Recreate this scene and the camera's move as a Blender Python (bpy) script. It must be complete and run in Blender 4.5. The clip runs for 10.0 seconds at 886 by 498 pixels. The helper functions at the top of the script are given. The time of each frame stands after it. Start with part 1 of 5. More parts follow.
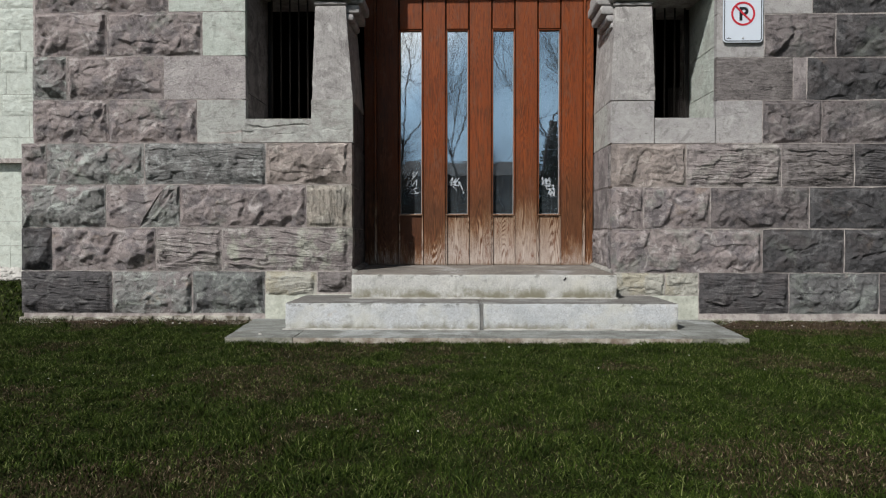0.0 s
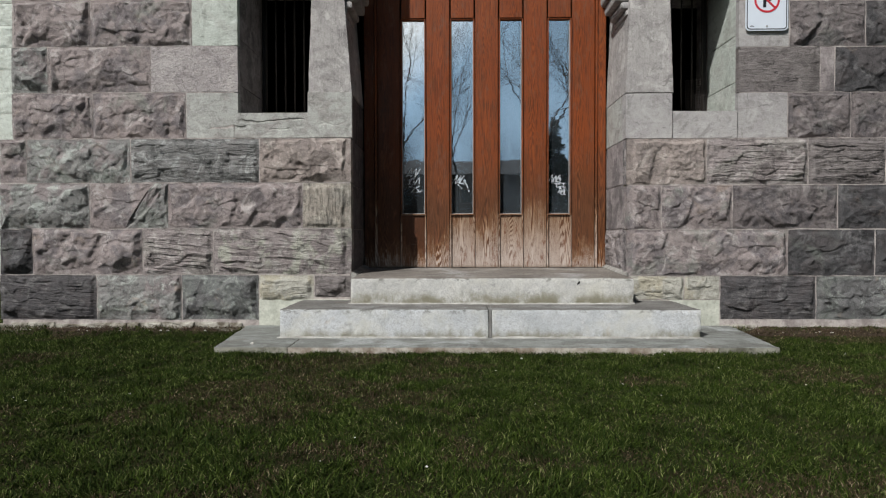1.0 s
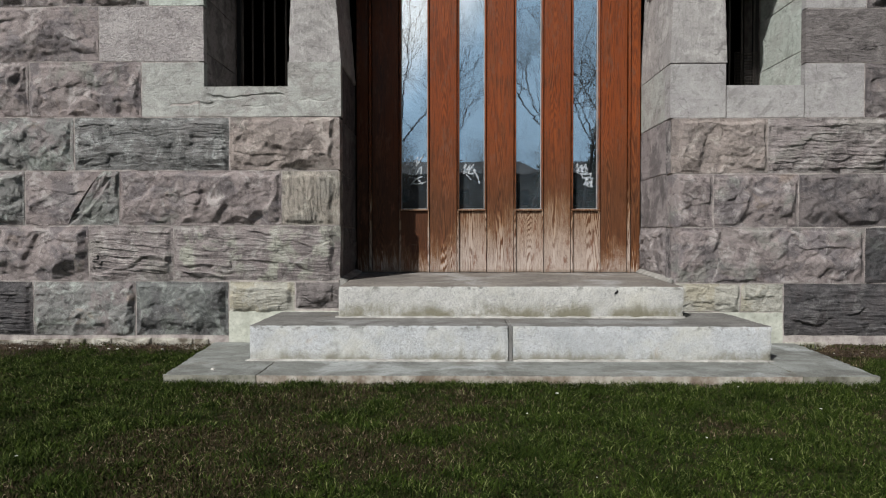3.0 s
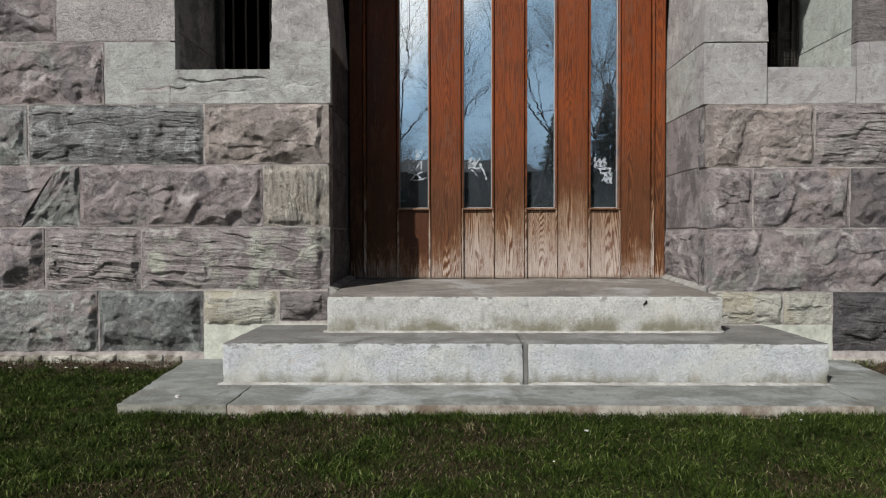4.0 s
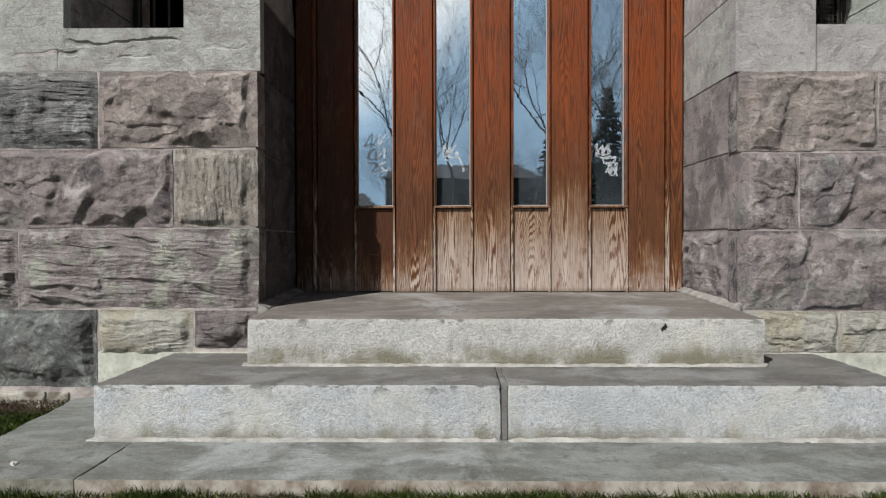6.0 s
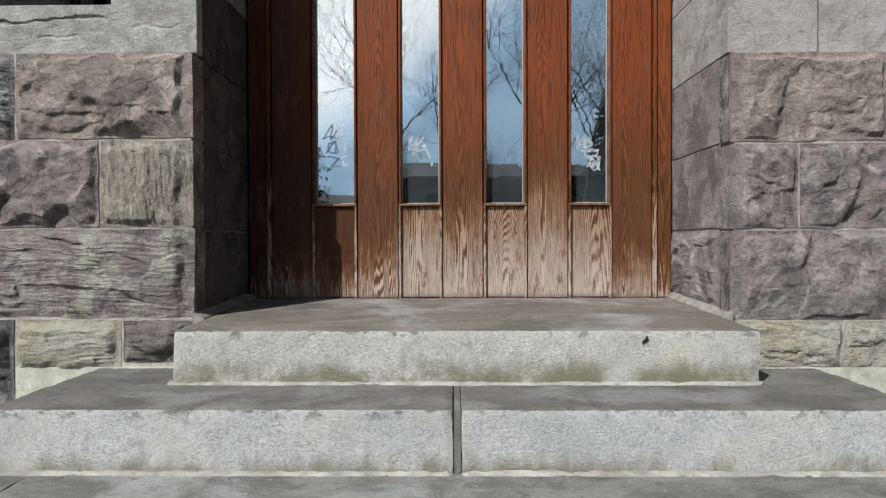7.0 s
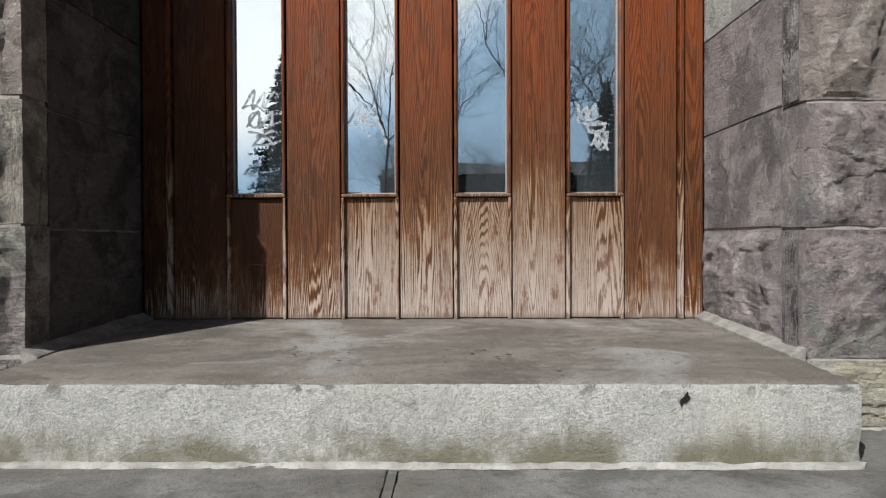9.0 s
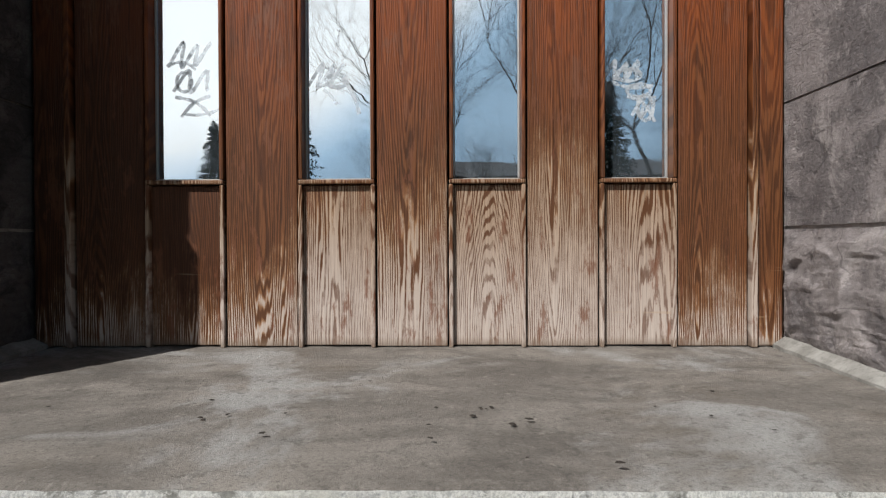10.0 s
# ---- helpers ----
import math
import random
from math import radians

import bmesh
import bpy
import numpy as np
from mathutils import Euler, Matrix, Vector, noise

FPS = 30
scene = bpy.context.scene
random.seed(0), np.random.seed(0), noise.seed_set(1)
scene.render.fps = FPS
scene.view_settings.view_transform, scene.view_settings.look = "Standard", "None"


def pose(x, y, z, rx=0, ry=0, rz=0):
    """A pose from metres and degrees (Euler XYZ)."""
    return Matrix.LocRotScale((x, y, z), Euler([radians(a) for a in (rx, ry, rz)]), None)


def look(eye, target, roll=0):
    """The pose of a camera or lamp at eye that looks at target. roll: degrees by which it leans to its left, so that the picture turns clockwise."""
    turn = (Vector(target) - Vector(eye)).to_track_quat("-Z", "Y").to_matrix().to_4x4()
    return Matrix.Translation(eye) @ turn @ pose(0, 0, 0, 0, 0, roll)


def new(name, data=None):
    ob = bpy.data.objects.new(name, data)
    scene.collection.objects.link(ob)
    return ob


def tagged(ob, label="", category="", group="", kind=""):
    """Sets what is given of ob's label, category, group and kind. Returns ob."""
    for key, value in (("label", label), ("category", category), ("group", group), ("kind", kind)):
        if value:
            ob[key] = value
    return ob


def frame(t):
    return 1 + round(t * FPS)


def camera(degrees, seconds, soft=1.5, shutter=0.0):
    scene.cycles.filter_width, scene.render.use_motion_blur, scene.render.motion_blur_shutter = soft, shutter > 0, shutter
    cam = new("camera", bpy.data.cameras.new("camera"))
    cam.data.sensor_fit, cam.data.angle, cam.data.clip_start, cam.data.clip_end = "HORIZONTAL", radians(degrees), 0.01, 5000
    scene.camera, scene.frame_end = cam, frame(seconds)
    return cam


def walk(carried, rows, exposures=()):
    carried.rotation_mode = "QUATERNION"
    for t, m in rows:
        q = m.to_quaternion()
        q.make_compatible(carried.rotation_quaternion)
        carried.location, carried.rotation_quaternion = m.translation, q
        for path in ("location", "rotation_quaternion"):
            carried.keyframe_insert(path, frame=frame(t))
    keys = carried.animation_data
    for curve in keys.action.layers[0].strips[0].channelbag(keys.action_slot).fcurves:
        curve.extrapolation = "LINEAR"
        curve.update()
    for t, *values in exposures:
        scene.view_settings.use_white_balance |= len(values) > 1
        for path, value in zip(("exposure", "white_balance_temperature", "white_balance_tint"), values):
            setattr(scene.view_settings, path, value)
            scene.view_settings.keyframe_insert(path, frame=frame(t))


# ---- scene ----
cam = camera(68.7, 10.0, soft=1.2)
PATH = [
    (0, (-0.018, 0.02, 0.64), (-0.055, 2.019, 0.601), -0.0),
    (0.5, (-0.03, 0.154, 0.647), (-0.072, 2.153, 0.607), -0.1),
    (1, (-0.058, 0.308, 0.655), (-0.095, 2.307, 0.613), -0.1),
    (1.5, (-0.078, 0.469, 0.652), (-0.114, 2.468, 0.609), -0.1),
    (2, (-0.098, 0.642, 0.658), (-0.127, 2.641, 0.613), -0.0),
    (2.5, (-0.114, 0.857, 0.636), (-0.142, 2.857, 0.598), -0.0),
    (4, (-0.156, 1.529, 0.661), (-0.184, 3.528, 0.619), -0.1),
    (4.5, (-0.15, 1.751, 0.654), (-0.175, 3.75, 0.62), -0.1),
    (5, (-0.129, 1.939, 0.658), (-0.156, 3.939, 0.624), -0.2),
    (5.5, (-0.081, 2.107, 0.648), (-0.107, 4.107, 0.625), -0.1),
    (7, (0.146, 2.542, 0.657), (0.118, 4.541, 0.632), -0.2),
    (7.5, (0.189, 2.675, 0.653), (0.162, 4.675, 0.635), -0.1),
    (8, (0.22, 2.821, 0.648), (0.197, 4.82, 0.631), -0.1),
    (8.5, (0.254, 3.034, 0.667), (0.23, 5.034, 0.637), -0.3),
    (9, (0.279, 3.271, 0.667), (0.255, 5.271, 0.64), -0.2),
    (9.5, (0.3, 3.524, 0.658), (0.269, 5.523, 0.64), -0.2),
    (10, (0.298, 3.835, 0.669), (0.27, 5.835, 0.644), -0.2),
]
walk(cam, [(t, look(eye, target, roll)) for t, eye, target, roll in PATH], [(0.0, -0.13), (2.5, -0.08), (5.5, -0.06), (7.0, -0.01), (8.5, 0.02), (10.0, 0.02)])

# ---- light: a spring sun from behind and to the left, broken cloud ----
SUN_TO = Vector((0.57 * math.cos(radians(43)), 0.82 * math.cos(radians(43)), -math.sin(radians(43)))).normalized()
sun = new("sun", bpy.data.lights.new("sun", "SUN"))
sun.data.energy, sun.data.angle, sun.data.color = 5.0, radians(0.6), (1.0, 0.978, 0.952)
sun.matrix_world = look((-8, -12, 14), Vector((-8, -12, 14)) + SUN_TO)


def sky_world():
    world = bpy.data.worlds.new("sky")
    world.use_nodes = True
    nt = world.node_tree
    nt.nodes.clear()
    out, back = nt.nodes.new("ShaderNodeOutputWorld"), nt.nodes.new("ShaderNodeBackground")
    sky = nt.nodes.new("ShaderNodeTexSky")
    sky.sky_type, sky.sun_disc = "NISHITA", False
    sky.ozone_density, sky.dust_density = 3.0, 0.3
    sky.sun_elevation, sky.sun_rotation = radians(43), math.atan2(-SUN_TO.x, -SUN_TO.y)
    # broken cloud: noise over the dome, thicker low down and towards the sun
    co, sep = nt.nodes.new("ShaderNodeTexCoord"), nt.nodes.new("ShaderNodeSeparateXYZ")
    nt.links.new(co.outputs["Generated"], sep.inputs[0])
    cloud = nt.nodes.new("ShaderNodeTexNoise")
    cloud.inputs["Scale"].default_value, cloud.inputs["Detail"].default_value, cloud.inputs["Roughness"].default_value = 3.4, 7, 0.58
    stretch = nt.nodes.new("ShaderNodeMapping")
    stretch.inputs["Scale"].default_value = (1.0, 1.0, 2.6)
    nt.links.new(co.outputs["Generated"], stretch.inputs[0])
    nt.links.new(stretch.outputs[0], cloud.inputs["Vector"])
    glow = nt.nodes.new("ShaderNodeVectorMath")
    glow.operation = "DOT_PRODUCT"
    nt.links.new(co.outputs["Generated"], glow.inputs[0])
    glow.inputs[1].default_value = -SUN_TO
    add = nt.nodes.new("ShaderNodeMath")
    add.operation, add.inputs[1].default_value = "MULTIPLY_ADD", 0.90
    nt.links.new(glow.outputs["Value"], add.inputs[0])
    nt.links.new(cloud.outputs["Fac"], add.inputs[2])
    ramp = nt.nodes.new("ShaderNodeMapRange")
    ramp.interpolation_type = "SMOOTHSTEP"
    ramp.inputs["From Min"].default_value, ramp.inputs["From Max"].default_value = 0.70, 1.06
    nt.links.new(add.outputs[0], ramp.inputs["Value"])
    # the bank of cloud lies low; higher up the sky is clear
    low = nt.nodes.new("ShaderNodeMapRange")
    low.interpolation_type = "SMOOTHSTEP"
    low.inputs["From Min"].default_value, low.inputs["From Max"].default_value = 0.62, 0.30
    nt.links.new(sep.outputs["Z"], low.inputs["Value"])
    cover = nt.nodes.new("ShaderNodeMath")
    cover.operation = "MULTIPLY"
    nt.links.new(ramp.outputs[0], cover.inputs[0])
    nt.links.new(low.outputs[0], cover.inputs[1])
    mix = nt.nodes.new("ShaderNodeMix")
    mix.data_type = "RGBA"
    nt.links.new(cover.outputs[0], mix.inputs["Factor"])
    nt.links.new(sky.outputs[0], mix.inputs["A"])
    # clouds glow where they stand near the sun, and are grey away from it
    near = nt.nodes.new("ShaderNodeMapRange")
    near.interpolation_type = "SMOOTHSTEP"
    near.inputs["From Min"].default_value, near.inputs["From Max"].default_value = 0.72, 0.83
    near.inputs["To Min"].default_value, near.inputs["To Max"].default_value = 29.0, 70.0
    nt.links.new(glow.outputs["Value"], near.inputs["Value"])
    tone = nt.nodes.new("ShaderNodeVectorMath")
    tone.operation = "SCALE"
    hue = nt.nodes.new("ShaderNodeMix")
    hue.data_type = "RGBA"
    hue.inputs["A"].default_value, hue.inputs["B"].default_value = (0.61, 0.86, 1.10, 1), (1.0, 0.99, 0.97, 1)
    white = nt.nodes.new("ShaderNodeMapRange")
    white.inputs["From Min"].default_value, white.inputs["From Max"].default_value = 36.0, 62.0
    nt.links.new(near.outputs[0], white.inputs["Value"])
    nt.links.new(white.outputs[0], hue.inputs["Factor"])
    nt.links.new(hue.outputs["Result"], tone.inputs[0])
    nt.links.new(near.outputs[0], tone.inputs["Scale"])
    nt.links.new(tone.outputs[0], mix.inputs["B"])
    nt.links.new(mix.outputs["Result"], back.inputs["Color"])
    back.inputs["Strength"].default_value = 0.021
    nt.links.new(back.outputs[0], out.inputs[0])
    scene.world = world


sky_world()


# ---- materials ----
class Shade:
    """A small builder of node materials."""

    def __init__(self, name):
        self.m = bpy.data.materials.new(name)
        self.m.use_nodes = True
        self.nt = self.m.node_tree
        self.nt.nodes.clear()
        self.out = self.nt.nodes.new("ShaderNodeOutputMaterial")
        self.co = self.nt.nodes.new("ShaderNodeTexCoord").outputs["Object"]
        self.rand = self.nt.nodes.new("ShaderNodeObjectInfo").outputs["Random"]

    def put(self, socket, value):
        if isinstance(value, bpy.types.NodeSocket):
            self.nt.links.new(value, socket)
        elif isinstance(value, tuple) and len(value) == 3 and socket.type == "RGBA":
            socket.default_value = (*value, 1)
        else:
            socket.default_value = value

    def math(self, op, a, b=0.0, c=0.0, clamp=False):
        n = self.nt.nodes.new("ShaderNodeMath")
        n.operation, n.use_clamp = op, clamp
        for s, v in zip(n.inputs, (a, b, c)):
            self.put(s, v)
        return n.outputs[0]

    def vec(self, scale=(1, 1, 1), shift=True, src=None):
        """Object coordinates, scaled, and moved by the object's random number."""
        n = self.nt.nodes.new("ShaderNodeMapping")
        self.put(n.inputs["Vector"], src or self.co)
        n.inputs["Scale"].default_value = scale
        if shift:
            k = self.nt.nodes.new("ShaderNodeCombineXYZ")
            self.put(k.inputs[0], self.math("MULTIPLY", self.rand, 37.0))
            self.put(k.inputs[2], self.math("MULTIPLY", self.rand, 53.0))
            self.nt.links.new(k.outputs[0], n.inputs["Location"])
        return n.outputs[0]

    def noise(self, vec, scale, detail=4, rough=0.55, warp=0.0):
        n = self.nt.nodes.new("ShaderNodeTexNoise")
        self.put(n.inputs["Vector"], vec)
        for k, v in (("Scale", scale), ("Detail", detail), ("Roughness", rough), ("Distortion", warp)):
            n.inputs[k].default_value = v
        return n.outputs["Fac"]

    def cells(self, vec, scale, feature="F1"):
        n = self.nt.nodes.new("ShaderNodeTexVoronoi")
        n.feature = feature
        self.put(n.inputs["Vector"], vec)
        n.inputs["Scale"].default_value = scale
        return n.outputs["Distance"]

    def span(self, v, a, b, lo=0.0, hi=1.0):
        n = self.nt.nodes.new("ShaderNodeMapRange")
        n.interpolation_type = "SMOOTHSTEP"
        for s, x in zip(("Value", "From Min", "From Max", "To Min", "To Max"), (v, a, b, lo, hi)):
            self.put(n.inputs[s], x)
        return n.outputs[0]

    def mix(self, f, a, b, blend="MIX"):
        n = self.nt.nodes.new("ShaderNodeMix")
        n.data_type, n.blend_type = "RGBA", blend
        self.put(n.inputs["Factor"], f)
        self.put(n.inputs["A"], a)
        self.put(n.inputs["B"], b)
        return n.outputs["Result"]

    def axis(self, i, src=None):
        n = self.nt.nodes.new("ShaderNodeSeparateXYZ")
        self.put(n.inputs[0], src or self.co)
        return n.outputs[i]

    def bump(self, height, strength, distance, normal=None):
        n = self.nt.nodes.new("ShaderNodeBump")
        n.inputs["Strength"].default_value, n.inputs["Distance"].default_value = strength, distance
        self.put(n.inputs["Height"], height)
        if normal:
            self.put(n.inputs["Normal"], normal)
        return n.outputs[0]

    def done(self, colour, rough=0.85, normal=None, spec=0.3, metal=0.0):
        n = self.nt.nodes.new("ShaderNodeBsdfPrincipled")
        self.put(n.inputs["Base Color"], colour)
        self.put(n.inputs["Roughness"], rough)
        n.inputs["Specular IOR Level"].default_value = spec
        n.inputs["Metallic"].default_value = metal
        if normal:
            self.put(n.inputs["Normal"], normal)
        self.nt.links.new(n.outputs[0], self.out.inputs[0])
        return self.m


def stone(name, dark, mid, light, second, bands=0.0, blotch=0.5, relief=1.0, speck=0.35, upright=False, lichen=0.0):
    """Quarry stone: two hues in blotches, bedding lines, grain and pits."""
    s = Shade(name)
    v = s.vec()
    flat = s.vec((7.0, 1.0, 0.8) if upright else (1.0, 1.0, 7.0))
    big = s.noise(v, 4.5, 6, 0.62, 0.6)
    medium = s.noise(v, 19, 8, 0.72, 0.5)
    fine = s.noise(v, 120, 6, 0.8)
    bed = s.noise(flat, 9.0, 8, 0.68, 1.2)
    c = s.mix(s.span(medium, 0.28, 0.50), dark, mid)
    c = s.mix(s.span(big, 0.49, 0.58, 0, blotch), c, second)
    c = s.mix(s.span(s.noise(v, 8, 8, 0.70, 0.8), 0.52, 0.62, 0, 0.55), c, light)
    c = s.mix(s.span(s.noise(v, 5, 9, 0.72, 0.9), 0.52, 0.64, 0, 0.62), c, tuple(x * 0.85 for x in dark))
    c = s.mix(s.span(s.noise(v, 3.1, 7, 0.66, 0.8), 0.53, 0.66, 0, 0.55 * lichen), c, (0.235, 0.262, 0.222))
    c = s.mix(s.span(s.noise(v, 5.7, 7, 0.68, 0.6), 0.60, 0.70, 0, 0.5 * lichen), c, (0.30, 0.225, 0.165))
    if bands:
        c = s.mix(s.span(bed, 0.49, 0.40, 0, bands), c, dark)
        c = s.mix(s.span(bed, 0.56, 0.66, 0, bands * 0.8), c, light)
        line = s.math("ABSOLUTE", s.math("SUBTRACT", s.noise(s.vec((6.0, 1.0, 0.5) if upright else (0.6, 1.0, 5.0)), 4.0, 3, 0.5, 0.3), 0.5))
        c = s.mix(s.math("MULTIPLY", s.span(line, 0.012, 0.004, 0, min(1, bands * 1.5)), s.span(big, 0.50, 0.58, 0.25, 1)), c, tuple(x * 0.35 for x in dark))
    vein = s.math("ABSOLUTE", s.math("SUBTRACT", s.noise(v, 2.4, 4, 0.5, 0.4), 0.5))
    crack = s.math("ABSOLUTE", s.math("SUBTRACT", s.noise(s.vec((0.7, 1.0, 1.5)), 2.6, 3, 0.45, 0.2), 0.5))
    c = s.mix(s.math("MULTIPLY", s.span(vein, 0.004, 0.001, 0, 0.45), s.span(big, 0.53, 0.58)), c, tuple(x * 0.35 for x in dark))
    c = s.mix(s.math("MULTIPLY", s.span(crack, 0.004, 0.001, 0, 0.45), s.span(big, 0.48, 0.43)), c, tuple(x * 0.4 for x in dark))
    c = s.mix(s.span(fine, 0.32, 0.50, speck, 0), c, tuple(x * 0.45 for x in dark))
    c = s.mix(s.span(fine, 0.54, 0.68, 0, speck), c, tuple(min(1, x * 1.25) for x in light))
    pits = s.cells(s.vec((1, 1, 1.5)), 42)
    height = s.math("ADD", s.math("MULTIPLY", medium, 1.1), s.math("MULTIPLY", fine, 0.40))
    height = s.math("ADD", height, s.math("MULTIPLY", bed, 1.1 * bands))
    height = s.math("ADD", height, s.math("MULTIPLY", s.span(vein, 0.0, 0.006), 0.04))
    height = s.math("ADD", height, s.math("MULTIPLY", s.span(crack, 0.0, 0.004), 0.04))
    height = s.math("ADD", height, s.math("MULTIPLY", s.span(pits, 0.0, 0.35), 0.2))
    return s.done(c, s.span(fine, 0.2, 0.8, 0.78, 0.95), s.bump(height, 0.85, 0.022 * relief), 0.25)


MAUVE = stone("mauve_sandstone", (0.084, 0.069, 0.070), (0.299, 0.256, 0.246), (0.524, 0.489, 0.467), (0.157, 0.144, 0.151), blotch=0.65, lichen=0.8)
TAN = stone("tan_sandstone", (0.121, 0.100, 0.089), (0.339, 0.290, 0.263), (0.597, 0.533, 0.482), (0.216, 0.186, 0.177), blotch=0.5, lichen=0.5)
GREEN = stone("green_grey_sandstone", (0.068, 0.067, 0.066), (0.250, 0.247, 0.236), (0.555, 0.600, 0.550), (0.262, 0.226, 0.222), blotch=0.85, lichen=0.9)
SLATE = stone("dark_grey_stone", (0.025, 0.024, 0.026), (0.078, 0.076, 0.078), (0.205, 0.201, 0.201), (0.088, 0.076, 0.075), lichen=0.5)
BEDDED = stone("bedded_sandstone", (0.075, 0.066, 0.064), (0.303, 0.266, 0.257), (0.570, 0.537, 0.509), (0.331, 0.323, 0.286), bands=0.40)
BEDDED_GREEN = stone("bedded_green_stone", (0.043, 0.044, 0.043), (0.217, 0.216, 0.209), (0.538, 0.557, 0.536), (0.205, 0.193, 0.188), bands=0.40)
BEDDED_DARK = stone("bedded_dark_stone", (0.025, 0.024, 0.026), (0.094, 0.089, 0.091), (0.240, 0.232, 0.225), (0.106, 0.092, 0.091), bands=0.40)
SLATE_GREEN = stone("green_slate", (0.050, 0.050, 0.050), (0.150, 0.148, 0.147), (0.44, 0.470, 0.43), (0.200, 0.215, 0.200), blotch=0.6, lichen=0.8)
BEDDED_PALE = stone("bedded_yellow_stone", (0.070, 0.061, 0.060), (0.282, 0.247, 0.239), (0.517, 0.498, 0.464), (0.431, 0.437, 0.365), bands=0.40, blotch=0.8)
SPLIT = stone("upright_split_stone", (0.10, 0.088, 0.076), (0.35, 0.315, 0.27), (0.60, 0.56, 0.48), (0.30, 0.29, 0.26), bands=0.40, upright=True)
TOOLED_SHADED = stone("shaded_groove_stone", (0.055, 0.050, 0.051), (0.20, 0.18, 0.178), (0.43, 0.40, 0.38), (0.13, 0.118, 0.12), bands=0.9, upright=True)
LIME = stone("pale_limestone", (0.25, 0.24, 0.20), (0.45, 0.44, 0.385), (0.58, 0.57, 0.51), (0.42, 0.37, 0.25), bands=0.3)
DRESSED = stone("dressed_grey_stone", (0.228, 0.215, 0.206), (0.377, 0.365, 0.355), (0.468, 0.458, 0.444), (0.302, 0.284, 0.284), bands=0.15, relief=0.40, speck=0.4)
PIER_STONE = stone("pier_grey_stone", (0.195, 0.183, 0.177), (0.366, 0.350, 0.336), (0.573, 0.555, 0.531), (0.268, 0.253, 0.248), bands=0.25, relief=0.28, speck=0.35, upright=True)
DRESSED_PALE = stone("dressed_pale_green_stone", (0.228, 0.222, 0.207), (0.388, 0.393, 0.367), (0.508, 0.517, 0.482), (0.295, 0.275, 0.258), bands=0.2, relief=0.45, speck=0.42, blotch=0.65)
DRESSED_WARM = stone("tooled_mauve_stone", (0.12, 0.105, 0.105), (0.28, 0.25, 0.245), (0.44, 0.40, 0.385), (0.125, 0.112, 0.113), bands=0.2, blotch=0.75, relief=0.6, speck=0.3)
DRESSED_GREEN = stone("dressed_green_stone", (0.302, 0.319, 0.280), (0.493, 0.532, 0.482), (0.638, 0.683, 0.627), (0.403, 0.398, 0.370), bands=0.25, relief=0.6, speck=0.35, blotch=0.5)
MAUVE_DARK = stone("dark_mauve_sandstone", (0.051, 0.045, 0.047), (0.177, 0.155, 0.152), (0.328, 0.302, 0.289), (0.093, 0.086, 0.092), blotch=0.65, lichen=0.4)
# soot blotches, over a base darkened to stand in for the left reveal's shade
SOOTED_SHADED = stone("sooted_shaded_stone", (0.045, 0.040, 0.041), (0.124, 0.111, 0.109), (0.203, 0.184, 0.178), (0.056, 0.051, 0.052), bands=0.25, blotch=0.8, relief=0.7, speck=0.3)
PUNCHED = stone("punched_pink_grey_stone", (0.238, 0.213, 0.211), (0.413, 0.380, 0.370), (0.556, 0.523, 0.504), (0.352, 0.322, 0.317), relief=1.0, speck=0.75, blotch=0.4)
TOOLED_BROWN = stone("tooled_brown_stone", (0.081, 0.073, 0.069), (0.205, 0.184, 0.178), (0.315, 0.290, 0.276), (0.158, 0.141, 0.138), bands=0.6, relief=0.8, speck=0.35)
PALE_WALL = stone("pale_green_ashlar", (0.389, 0.416, 0.373), (0.529, 0.567, 0.513), (0.648, 0.686, 0.626), (0.432, 0.448, 0.394), bands=0.25, relief=0.6, speck=0.2)


def mortar_material(name, a, b, rough_scale):
    s = Shade(name)
    v = s.vec(shift=False)
    n1, n2 = s.noise(v, 14, 5, 0.6), s.noise(v, rough_scale, 4, 0.7)
    c = s.mix(s.span(n1, 0.3, 0.7), a, b)
    c = s.mix(s.span(n2, 0.3, 0.5, 0.4, 0), c, tuple(x * 0.5 for x in a))
    return s.done(c, 0.92, s.bump(n2, 0.7, 0.006), 0.2)


MORTAR = mortar_material("lime_mortar", (0.24, 0.21, 0.20), (0.47, 0.43, 0.40), 60)
CEMENT = mortar_material("pale_cement", (0.35, 0.36, 0.305), (0.56, 0.575, 0.50), 55)
RUBBLE = mortar_material("earthy_cement_rubble", (0.105, 0.088, 0.066), (0.44, 0.425, 0.37), 34)
FILLET_DULL = mortar_material("grey_cement_fillet", (0.19, 0.182, 0.165), (0.345, 0.335, 0.31), 90)
FILLET = mortar_material("cement_fillet", (0.30, 0.29, 0.265), (0.47, 0.46, 0.43), 90)


